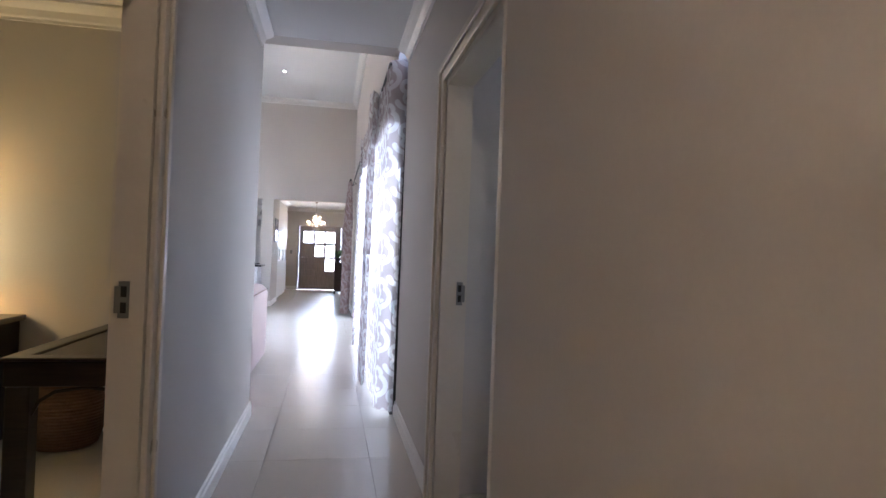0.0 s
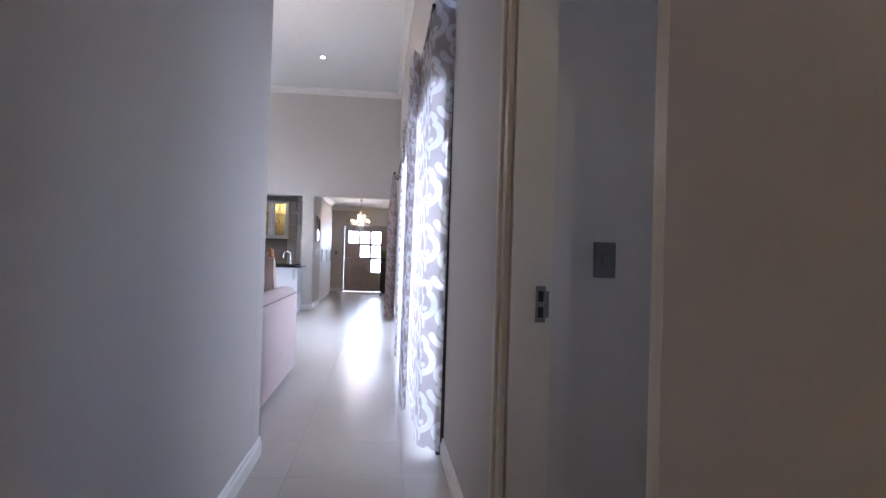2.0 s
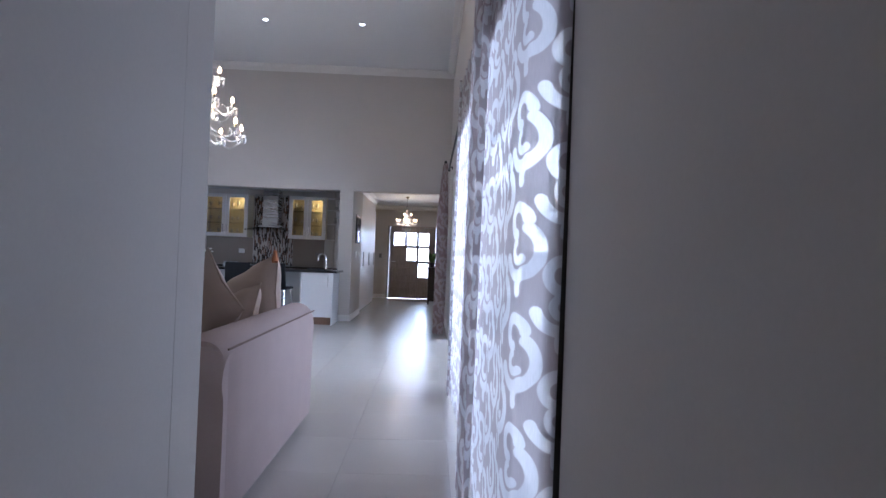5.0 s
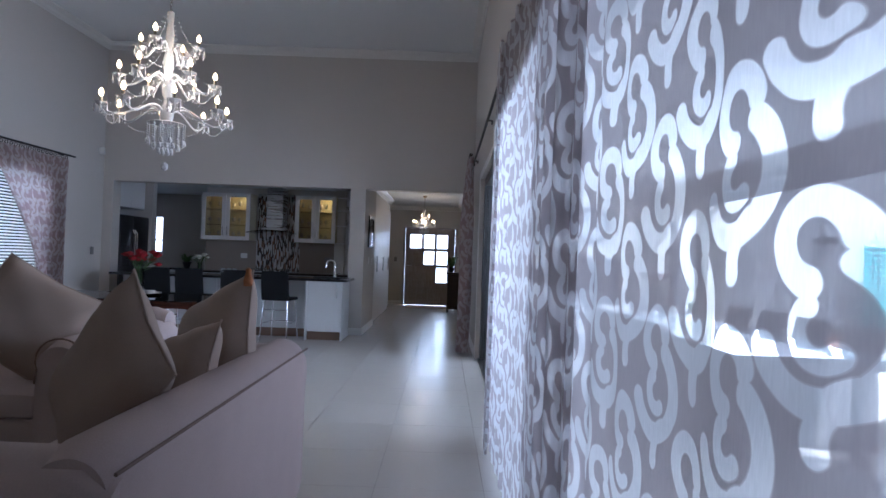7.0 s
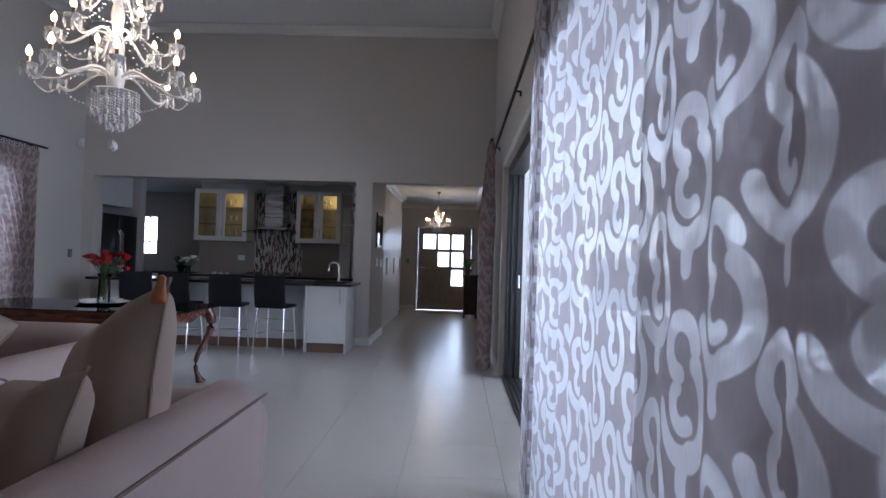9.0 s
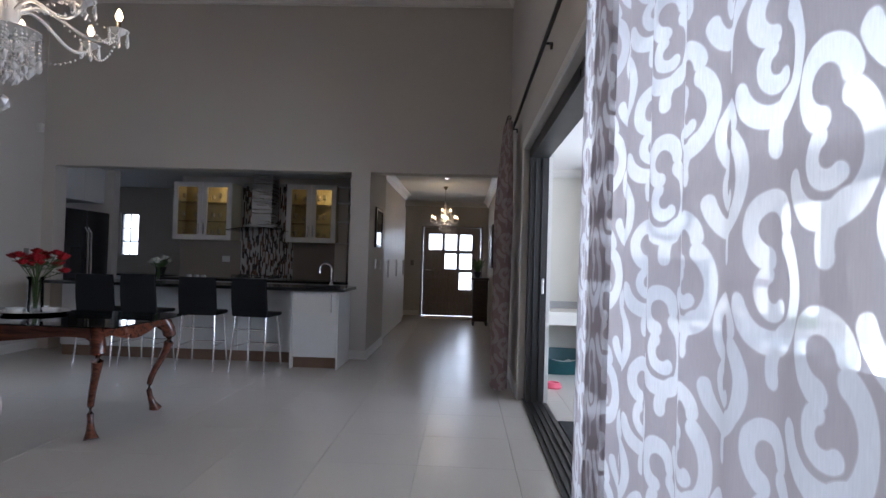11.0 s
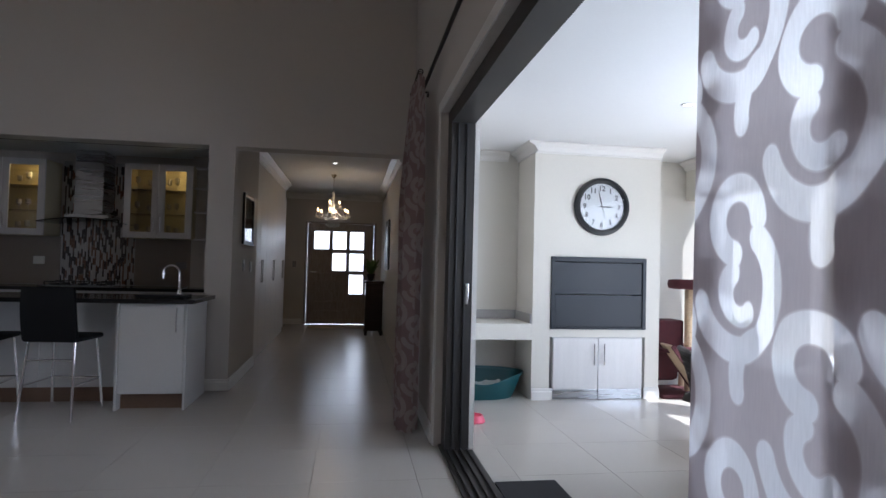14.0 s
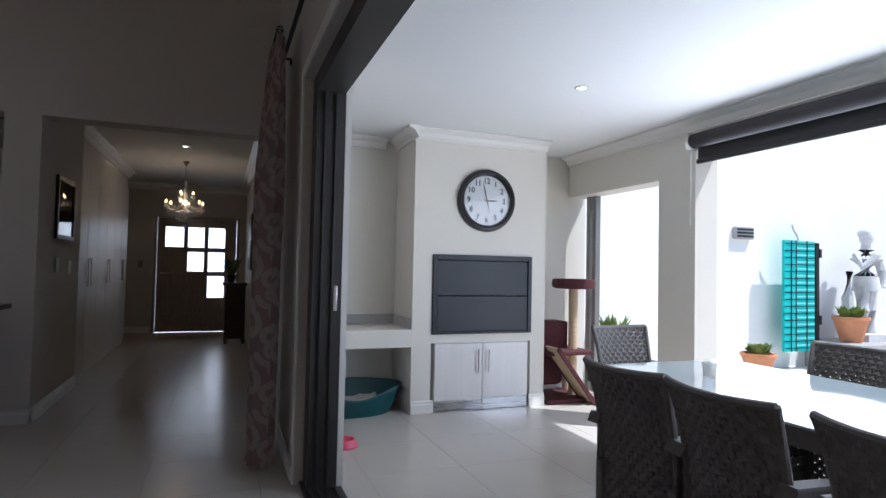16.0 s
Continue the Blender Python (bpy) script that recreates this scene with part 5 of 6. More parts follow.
for y0, y1, hy in ((-0.46, -0.07, -0.1), (-0.06, 0.44, -0.03)):
    d = part("door", boxed((-0.035, 0.03, y0, y1, 0.05, 1.81), bevel=0.014), DARK_STEEL, fr, smooth=True)
    part("handle", tube([(0.03, hy, 0.55), (0.075, hy, 0.62), (0.085, hy, 1.0), (0.075, hy, 1.5), (0.03, hy, 1.57)], 0.012, 8), CHROME, d, "long curved chrome handle", smooth=True)
part("dispenser", boxed((0.0305, 0.034, -0.38, -0.18, 0.95, 1.3), bevel=0.002), BLACK, fr, "black water dispenser")
for y in (-0.4, 0.38):
    part("foot", boxed((-0.6, -0.05, y - 0.02, y + 0.02, 0, 0.03)), BLACK, fr)
oh = thing("overhead_cabinet", "white overhead cabinets above the fridge", "cabinet", (-5.3, 13.9, 1.95))
part("carcass", boxed((-0.6, 0.0, -0.46, 0.44, 0, 0.5)), CUPBOARD, oh)
for y in (-0.46, -0.01):
    part("door", boxed((0.002, 0.02, y, y + 0.446, 0.0, 0.5), bevel=0.002), CUPBOARD, oh)
sc = thing("scullery_counter", "white scullery units with a dark worktop", "cabinet", (-4.9, 15.4, 0))
part("carcass", boxed((-0.75, 0.5, -0.3, 0.25, 0.0, 0.87)), CUPBOARD, sc)
part("worktop", boxed((-0.78, 0.52, -0.33, 0.27, 0.873, 0.905), bevel=0.003), STONE_TOP, sc)


def leafy(label, name, at, pot, pr, ph, spread, height, count, seed, size=0.12, leaf=LEAF):
    p = thing(name, label, "plant", at)
    part("pot", turned([(pr * 0.62, 0), (pr * 0.95, ph * 0.7), (pr * 1.02, ph * 0.86), (pr * 1.1, ph * 0.88), (pr * 1.1, ph), (pr * 0.9, ph), (pr * 0.88, ph * 0.85)], 24), pot, p, smooth=True)
    rnd = random.Random(seed)
    bm = bmesh.new()
    for i in range(count):
        a, v = rnd.uniform(0, 6.28), rnd.random()
        tip = Vector((math.cos(a) * spread * rnd.uniform(0.3, 1), math.sin(a) * spread * rnd.uniform(0.3, 1), ph + height * rnd.uniform(0.25, 1)))
        base = Vector((math.cos(a) * pr * 0.4, math.sin(a) * pr * 0.4, ph * 0.88))
        mid = base.lerp(tip, 0.55) + Vector((0, 0, height * 0.18))
        w = (tip - base).cross(Vector((0, 0, 1))).normalized() * size * 0.16
        q = [bm.verts.new(x) for x in (base - w * 0.3, base + w * 0.3, mid + w, mid - w, tip)]
        bm.faces.new((q[0], q[1], q[2], q[3]))
        bm.faces.new((q[3], q[2], q[4]))
    tagged(part("leaves", bm, leaf, p), kind="stuff")
    return p


leafy("dark leafy pot plant on the scullery worktop", "pot_plant", (-4.95, 15.4, 0.906), BLACK, 0.08, 0.12, 0.2, 0.18, 46, 3)

# ---- hall ----
pc = thing("picture_frame", "black framed picture on the hall wall", "picture", (-1.154, 13.95, 1.68))
part("frame", boxed((0, 0.025, -0.3, -0.26, -0.27, 0.27), (0, 0.025, 0.26, 0.3, -0.27, 0.27), (0, 0.025, -0.26, 0.26, -0.27, -0.23), (0, 0.025, -0.26, 0.26, 0.23, 0.27), bevel=0.004), BLACK, pc)
part("mount", boxed((0.003, 0.008, -0.26, 0.26, -0.23, 0.23)), PAPER, pc)
part("print", boxed((0.0085, 0.0095, -0.13, 0.13, -0.12, 0.12)), GREY_STONE, pc)
part("pane", boxed((0.013, 0.015, -0.258, 0.258, -0.228, 0.228)), GLASS, pc)
hc = thing("hall_cupboard", "tall cream built-in cupboard doors in the hall", "cupboard", (-1.2, 14.66, 0))
part("carcass", boxed((-0.5, -0.021, 0, 3.4, 0.0, HALL_TOP - 0.002)), WOODGRAIN_WHITE, hc)
for i in range(6):
    d = part("door", boxed((-0.019, 0.0, i * 0.566 + 0.002, i * 0.566 + 0.562, 0.08, 2.35), bevel=0.002), WOODGRAIN_WHITE, hc)
    y = i * 0.566 + (0.5 if i % 2 == 0 else 0.06)
    part("handle", rods(((0, y, 1.0), (0.03, y, 1.0), 0.005), ((0, y, 1.22), (0.03, y, 1.22), 0.005), ((0.03, y, 0.96), (0.03, y, 1.26), 0.006), n=8), CHROME, d, "steel bar handle")
ps = thing("hall_stand", "dark wooden plant stand in the entrance hall", "stand", (0.36, 17.7, 0))
part("top", boxed((-0.17, 0.19, -0.25, 0.25, 0.9, 0.94), bevel=0.006), DARK_WOOD, ps)
part("body", boxed((-0.13, 0.17, -0.2, 0.2, 0.08, 0.899), bevel=0.01), DARK_WOOD, ps)
for x in (-0.11, 0.15):
    for y in (-0.18, 0.18):
        part("foot", turned([(0.02, 0), (0.03, 0.08)], 8, (x, y, 0)), DARK_WOOD, ps)
leafy("small dark plant in a black pot on the stand", "pot_plant", (0.32, 17.65, 0.941), BLACK, 0.07, 0.12, 0.2, 0.3, 40, 6, 0.2)
hp = thing("wall_picture", "dark framed panel on the hall wall", "picture", (0.568, 16.9, 1.55))
part("frame", boxed((-0.03, 0.0, -0.35, 0.35, -0.4, 0.4), bevel=0.006), DARK_WOOD, hp)
part("panel", boxed((-0.034, -0.0305, -0.28, 0.28, -0.33, 0.33)), BLACK, hp)


# ---- patio ----
CX0, CX1, CY = 1.67, 2.95, 12.65
structure("wall_chimney", boxed((CX0, 1.845, CY, FAR, 0, PATIO_TOP), (2.805, CX1, CY, FAR, 0, PATIO_TOP), (1.845, 2.805, CY, FAR, 1.352, PATIO_TOP), (1.845, 2.805, CY, FAR, 0.588, 0.662), (1.845, 2.805, 12.95, FAR, 0, 1.352)), PATIO_WALL, "pale painted chimney breast with a built-in barbecue")
skirting("baseboard_chimney", (CX0, CY), (1.87, CY), (0, -1))
skirting("baseboard_chimney_right", (2.79, CY), (CX1, CY), (0, -1))
skirting("baseboard_recess", (SX + 0.25, FAR + 0.02), (CX0, FAR + 0.02), (0, -1))
skirting("baseboard_pillar", (WX, 11.45), (WX, 11.85), (-1, 0))
structure("trim_shelf", boxed((SX + 0.24, CX0, CY, FAR + 0.02, 0.56, 0.71), bevel=0.004), PATIO_WALL, "thick plastered shelf in the recess")
structure("trim_upstand", boxed((SX + 0.25, CX0 - 0.002, FAR - 0.01, FAR + 0.018, 0.712, 0.80), (CX0 - 0.014, CX0 - 0.001, CY + 0.02, FAR - 0.01, 0.712, 0.80)), GREY_STONE, "pale stone upstand above the shelf")
switch_plate("power_socket", (0.95, FAR + 0.012, 1.0), "y", "white socket on the recess wall", 0.1, 0.1, PLASTIC_WHITE)

bq = thing("barbecue", "charcoal steel built-in barbecue with closed shutter doors", "barbecue", (2.325, CY, 0.665))
part("frame", boxed((-0.478, -0.44, -0.02, 0.2, 0, 0.685), (0.44, 0.478, -0.02, 0.2, 0, 0.685), (-0.44, 0.44, -0.02, 0.2, 0.64, 0.685), (-0.44, 0.44, -0.02, 0.2, 0, 0.02), bevel=0.004), BRAAI, bq)
part("upper_shutter", boxed((-0.438, 0.438, -0.008, 0.01, 0.332, 0.636), bevel=0.004), BRAAI, bq)
part("lower_shutter", boxed((-0.438, 0.438, -0.012, 0.006, 0.022, 0.326), bevel=0.004), BRAAI, bq)
part("lip", boxed((-0.44, 0.44, -0.028, -0.021, 0.66, 0.685)), BRAAI, bq)

cb = thing("barbecue_cabinet", "white woodgrain cupboard with two doors and bar handles", "cabinet", (2.325, CY, 0))
part("carcass", boxed((-0.45, 0.45, 0.012, 0.28, 0.09, 0.586)), CUPBOARD, cb)
for i in (-1, 1):
    x0, x1 = sorted((i * 0.003, i * 0.447))
    d = part("door", boxed((x0, x1, -0.012, 0.008, 0.1, 0.582), bevel=0.002), WOODGRAIN_WHITE, cb)
    part("handle", rods(((i * 0.05, -0.012, 0.36), (i * 0.05, -0.04, 0.36), 0.005), ((i * 0.05, -0.012, 0.5), (i * 0.05, -0.04, 0.5), 0.005), ((i * 0.05, -0.04, 0.33), (i * 0.05, -0.04, 0.53), 0.007), n=10), CHROME, d, "brushed steel bar handle")
    part("plinth", boxed((x0, x1, -0.008, 0.01, 0.004, 0.096), bevel=0.002), STEEL, cb, "brushed steel plinth")

# ---- wall clock ----
ck = thing("wall_clock", "round black-rimmed wall clock with a white dial", "clock", (2.335, CY, 1.838))
rim = turned([(0.215, 0.0), (0.275, 0.0), (0.278, 0.02), (0.268, 0.045), (0.245, 0.052), (0.226, 0.04), (0.22, 0.02)], 56, cap=False)
bmesh.ops.rotate(rim, cent=(0, 0, 0), matrix=Euler((radians(90), 0, 0)).to_matrix(), verts=rim.verts[:])
part("rim", rim, BLACK, ck, "glossy black rim", smooth=True)
dial = turned([(0.0, 0.012), (0.222, 0.012)], 48, cap=False)
bmesh.ops.rotate(dial, cent=(0, 0, 0), matrix=Euler((radians(90), 0, 0)).to_matrix(), verts=dial.verts[:])
part("dial", dial, CLOCK_FACE, ck)
for h in range(1, 13):
    fc = bpy.data.curves.new("numeral", "FONT")
    fc.body, fc.size, fc.align_x, fc.align_y, fc.extrude = str(h), 0.068, "CENTER", "CENTER", 0.0008
    fc.offset = 0.0012
    tmp = new("numeral_text", fc)
    me = bpy.data.meshes.new_from_object(tmp)
    bpy.data.objects.remove(tmp)
    me.materials.append(BLACK)
    o = new("numeral", me)
    a = radians(90 - 30 * h)
    o.parent, o.matrix_basis = ck, pose(0.172 * math.cos(a), -0.0145, 0.172 * math.sin(a), 90, 0, 0)
for k in range(60):
    a = radians(6 * k)
    w, l = (0.0025, 0.012) if k % 5 == 0 else (0.001, 0.008)
    bm = boxed((-w, w, -0.0145, -0.0135, 0.205, 0.205 + l))
    bmesh.ops.rotate(bm, cent=(0, 0, 0), matrix=Euler((0, a, 0)).to_matrix(), verts=bm.verts[:])
    part("tick", bm, BLACK, ck)


def clock_hand(name, turn, length, width, y):
    bm = bmesh.new()
    pts = [(-width * 0.5, -0.03), (width * 0.5, -0.03), (width, length * 0.55), (0, length), (-width, length * 0.55)]
    a = [bm.verts.new((x, y, z)) for x, z in pts]
    b = [bm.verts.new((x, y - 0.002, z)) for x, z in pts]
    bm.faces.new(a)
    bm.faces.new(b[::-1])
    for i in range(5):
        bm.faces.new((a[i], a[(i + 1) % 5], b[(i + 1) % 5], b[i]))
    bmesh.ops.rotate(bm, cent=(0, 0, 0), matrix=Euler((0, radians(turn), 0)).to_matrix(), verts=bm.verts[:])
    part(name, bm, BLACK, ck)


clock_hand("hour_pointer", 91, 0.12, 0.007, -0.018)
clock_hand("minute_pointer", -14, 0.17, 0.006, -0.022)
clock_hand("second_pointer", 166, 0.12, 0.0025, -0.026)
gl = turned([(0.0, 0.036), (0.224, 0.036)], 40, cap=False)
bmesh.ops.rotate(gl, cent=(0, 0, 0), matrix=Euler((radians(90), 0, 0)).to_matrix(), verts=gl.verts[:])
part("pane", gl, GLASS, ck).visible_shadow = False


# ---- pet things ----
def oval(n, rx, ry, z, dent=0.0):
    return [(rx * math.cos(2 * math.pi * i / n), ry * math.sin(2 * math.pi * i / n), z - dent * max(0, -math.sin(2 * math.pi * i / n)) ** 6) for i in range(n)]


pb = thing("dog_bed", "dark teal oval plastic dog bed with a grey blanket", "dog bed", (1.2, 12.86, 0))
shell = bmesh.new()
loops = [oval(40, 0.34, 0.2, 0.0), oval(40, 0.38, 0.235, 0.08), oval(40, 0.435, 0.275, 0.235, 0.08), oval(40, 0.45, 0.29, 0.24, 0.08), oval(40, 0.45, 0.29, 0.225, 0.08), oval(40, 0.425, 0.265, 0.22, 0.08), oval(40, 0.37, 0.225, 0.08), oval(40, 0.33, 0.19, 0.025)]
rings = [[shell.verts.new(p) for p in l] for l in loops]
for a, b in zip(rings, rings[1:]):
    for i in range(40):
        shell.faces.new((a[i], a[(i + 1) % 40], b[(i + 1) % 40], b[i]))
shell.faces.new(rings[0][::-1])
shell.faces.new(rings[-1])
part("shell", shell, TEAL, pb, smooth=True)
bl = bmesh.new()
bmesh.ops.create_grid(bl, x_segments=22, y_segments=16, size=1)
for v in bl.verts:
    r = Vector((v.co.x, v.co.y)).length
    v.co.x, v.co.y = v.co.x * 0.27, v.co.y * 0.155
    v.co.z = 0.08 + 0.05 * noise.noise(Vector((v.co.x * 9, v.co.y * 9, 1))) + 0.03 * noise.noise(Vector((v.co.x * 22, v.co.y * 22, 4))) + 0.02
part("blanket", bl, BLANKET, pb, "crumpled grey printed blanket", smooth=True)
bw = thing("pet_bowl", "pink plastic pet bowl on the floor", "bowl", (0.98, 11.95, 0))
part("bowl", turned([(0.085, 0), (0.09, 0.01), (0.07, 0.055), (0.062, 0.055), (0.05, 0.02), (0.0, 0.018)], 28, cap=False), PINK, bw, smooth=True)
mt = thing("doormat", "charcoal bristle doormat outside the sliding doors", "mat", (1.02, 10.28, 0))
part("pile", boxed((-0.2, 0.16, -0.36, 0.36, 0.001, 0.014), bevel=0.004), MAT, mt)

cat = thing("cat_tree", "plum plush cat tree with sisal post and ramp", "cat tree", (3.28, 12.85, 0))
part("base", boxed((-0.3, 0.24, -0.24, 0.24, 0.001, 0.045), bevel=0.012), PLUM, cat, smooth=True)
part("cubby", boxed((-0.3, 0.06, 0.0, 0.24, 0.42, 0.74), bevel=0.02), PLUM, cat, smooth=True)
part("platform", boxed((-0.3, 0.2, -0.22, 0.24, 0.44, 0.48), bevel=0.012), PLUM, cat, smooth=True)
part("sling", boxed((-0.28, -0.02, -0.06, 0.18, 0.14, 0.438), bevel=0.05), PLUM, cat, "hanging plum plush hammock", smooth=True)
post = bmesh.new()
z = 0.48
prof = []
while z < 1.06:
    prof += [(0.042, z), (0.046, z + 0.006), (0.042, z + 0.012)]
    z += 0.012
part("post", turned(prof, 18, (0.08, -0.05, 0)), SISAL, cat, "sisal-wrapped post", smooth=True)
part("perch", turned([(0.17, 1.06), (0.2, 1.07), (0.21, 1.11), (0.2, 1.15), (0.17, 1.155), (0.15, 1.12), (0.0, 1.11)], 30, (0.08, -0.05, 0), cap=False), PLUM, cat, "round plum plush perch", smooth=True)
ramp = boxed((-0.1, 0.1, -0.34, 0.34, -0.012, 0.012), bevel=0.004)
rp = part("ramp", ramp, SISAL, cat, "sloping sisal scratching ramp")
rp.matrix_basis = pose(-0.06, -0.23, 0.26, 0, 0, 90) @ pose(0, 0, 0, 52, 0, 0)
rs = part("ramp_edge", boxed((-0.122, -0.102, -0.34, 0.34, -0.02, 0.02), (0.102, 0.122, -0.34, 0.34, -0.02, 0.02), bevel=0.004), PLUM, cat)
rs.matrix_basis = rp.matrix_basis
for x, y in ((0.15, 0.17), (-0.24, 0.17), (0.08, -0.05)):
    part("leg", turned([(0.04, 0.045), (0.04, 0.44)], 14, (x, y, 0)), SISAL, cat, smooth=True)


# ---- patio dining set ----
def woven(w, h, nx, nz, bend, t=0.012, taper=lambda v: 1.0):
    """An open basket weave of crossing strips in the x-z plane, bent along y by bend(u, v)."""
    bm = bmesh.new()

    def strip(pts, wide, horizontal):
        top = None
        for p in pts:
            d = Vector((0, 0, wide)) if horizontal else Vector((wide, 0, 0))
            a = [bm.verts.new(p - d), bm.verts.new(p + d), bm.verts.new(p + d + Vector((0, t * 0.5, 0))), bm.verts.new(p - d + Vector((0, t * 0.5, 0)))]
            if top:
                for i in range(4):
                    bm.faces.new((top[i], top[(i + 1) % 4], a[(i + 1) % 4], a[i]))
            top = a

    for j in range(nz):
        v = (j + 0.5) / nz
        strip([Vector(((u - 0.5) * w * taper(v), bend(u * 2 - 1, v) + t * 0.4 * math.cos(math.pi * (u * nx + j)), v * h)) for u in [q / (2 * nx) for q in range(2 * nx + 1)]], h / nz * 0.43, True)
    for i in range(nx):
        u = (i + 0.5) / nx
        strip([Vector(((u - 0.5) * w * taper(v), bend(u * 2 - 1, v) - t * 0.4 * math.cos(math.pi * (v * nz + i)), v * h)) for v in [q / nz for q in range(nz + 1)]], w / nx * 0.43, False)
    return bm


def rattan_chair():
    """A rattan chair that faces +y with its back at -y."""
    c = thing("rattan_chair", "grey-brown woven rattan dining chair with a curved back", "chair", (0, 0, 0), group="rattan chairs round the patio table")
    W, H = 0.43, 0.86
    bend = lambda u, v: 0.05 * u * u * v - 0.10 * max(0.0, v - 0.45) ** 2 / 0.3 - 0.21 - 0.02 * v  # noqa: E731
    flare = lambda v: 0.93 + 0.04 * (1 - v) + 0.09 * max(0.0, v - 0.72) ** 2 / 0.08  # noqa: E731
    tagged(part("backrest", woven(W, H - 0.02, 17, 32, bend, 0.013, flare), WICKER, c, "open woven rattan back"), kind="stuff")
    part("back_rim", tube([((q / 12 - 0.5) * W * flare(1.0), bend(q / 6 - 1, 1.0), H - 0.014 + 0.006 * (q / 6 - 1) ** 2) for q in range(13)], 0.015, 8), WICKER, c, smooth=True)
    for s in (-1, 1):
        part("side_rim", tube([(s * W / 2 * flare(q / 14), bend(s, q / 14), 0.02 + (H - 0.025) * q / 14) for q in range(15)], 0.014, 8), WICKER, c, smooth=True)
    sb = woven(W - 0.03, 0.44, 14, 14, lambda u, v: 0)
    bmesh.ops.rotate(sb, cent=(0, 0, 0), matrix=Euler((radians(-90), 0, 0)).to_matrix(), verts=sb.verts[:])
    st2 = tagged(part("seat", sb, WICKER, c), kind="stuff")
    st2.location = (0, -0.22, 0.43)
    for s in (-1, 1):
        p = tagged(part("side_panel", woven(0.44, 0.40, 9, 9, lambda u, v: 0), WICKER, c), kind="stuff")
        p.matrix_basis = pose(s * (W / 2 - 0.015), 0.0, 0.02, 0, 0, 90)
        part("leg", boxed((s * 0.2 - 0.02, s * 0.2 + 0.02, 0.18, 0.22, 0, 0.43), bevel=0.006), WICKER, c)
        part("leg", boxed((s * 0.2 - 0.02, s * 0.2 + 0.02, -0.22, -0.18, 0, 0.43), bevel=0.006), WICKER, c)
        secs = []
        for y, z in ((-0.23, 0.615), (-0.1, 0.61), (0.05, 0.60), (0.16, 0.585), (0.225, 0.55), (0.24, 0.48), (0.235, 0.40)):
            x0, x1 = s * W / 2 - 0.028, s * W / 2 + 0.028
            secs.append([(x0, y - 0.02, z - 0.03), (x1, y - 0.02, z - 0.03), (x1 + 0.004, y, z), (x1, y, z + 0.012), (x0, y, z + 0.012), (x0 - 0.004, y, z)])
        part("armrest", swept(secs), WICKER, c, smooth=True)
        tagged(part("arm_panel", woven(0.42, 0.16, 9, 5, lambda u, v: 0), WICKER, c), kind="stuff").matrix_basis = pose(s * W / 2, 0.0, 0.425, 0, 0, 90)
    return c


ch = rattan_chair()
ch.matrix_basis = pose(1.92, 9.9, 0, 0, 0, -86)
for x, y, rz in ((1.92, 9.41, -91), (1.93, 8.87, -92), (1.94, 8.33, -90), (2.72, 11.0, 180), (3.02, 10.08, 92), (3.04, 9.52, 89), (3.03, 8.9, 90), (3.04, 8.3, 90)):
    copy_thing(ch, pose(x, y, 0, 0, 0, rz))
pt = thing("patio_table", "long rattan patio table with a pale glass top", "table", (2.5, 9.15, 0))
part("tabletop", boxed((-0.5, 0.5, -1.5, 1.5, 0.712, 0.722), bevel=0.003), REFLECTION_GLASS, pt, "pale glass sheet with a bluish reflection put into its colour")
part("rim", boxed((-0.49, -0.43, -1.49, 1.49, 0.64, 0.71), (0.43, 0.49, -1.49, 1.49, 0.64, 0.71), (-0.43, 0.43, -1.49, -1.43, 0.64, 0.71), (-0.43, 0.43, 1.43, 1.49, 0.64, 0.71), bevel=0.006), WICKER, pt)
for x in (-0.4, 0.4):
    for y in (-1.4, 1.4):
        part("leg", boxed((x - 0.045, x + 0.045, y - 0.045, y + 0.045, 0, 0.64), bevel=0.01), WICKER, pt)
tm = thing("tumbler", "small clear glass on the patio table", "glass", (2.42, 10.2, 0.723))
part("body", turned([(0.03, 0), (0.036, 0.07), (0.034, 0.07), (0.028, 0.006)], 16), CRYSTAL, tm, smooth=True)

# ---- patio outer side ----
rb = thing("roller_blind", "charcoal roller blind rolled up under the patio beam", "blind", (WX - 0.07, 8.2, 0))
part("roll", rods(((0, -3.2, 2.235), (0, 3.2, 2.235), 0.055), n=20), BLIND_CLOTH, rb, smooth=True)
part("cloth", boxed((0.045, 0.05, -3.2, 3.2, 2.09, 2.235)), BLIND_CLOTH, rb)
part("bottom_bar", rods(((0.047, -3.2, 2.085), (0.047, 3.2, 2.085), 0.02)), BLIND_CLOTH, rb, smooth=True)
part("bracket", boxed((-0.06, 0.07, 3.205, 3.225, 2.17, 2.3), bevel=0.006), PLASTIC_WHITE, rb)
part("cord", tube([(0.0, 3.23, 2.2), (0.01, 3.235, 1.9), (0.0, 3.23, 1.6)], 0.004, 6), PLASTIC_WHITE, rb, "white pull cord")
fp = thing("folding_door", "grey aluminium folded door leaf at the patio corner", "door", (WX + 0.16, 13.0, 0))
part("leaf_frame", boxed((-0.03, 0.03, -0.1, -0.04, 0.02, 2.0), (-0.03, 0.03, 0.0, 0.06, 0.02, 2.0), bevel=0.004), SWITCH_GREY, fp)

# ---- courtyard ----
lg = structure("trim_ledge", boxed((7.78, 10.9, 12.98, 13.748, -0.02, 0.36), bevel=0.01), GREY_STONE, "grey stone ledge along the courtyard wall")
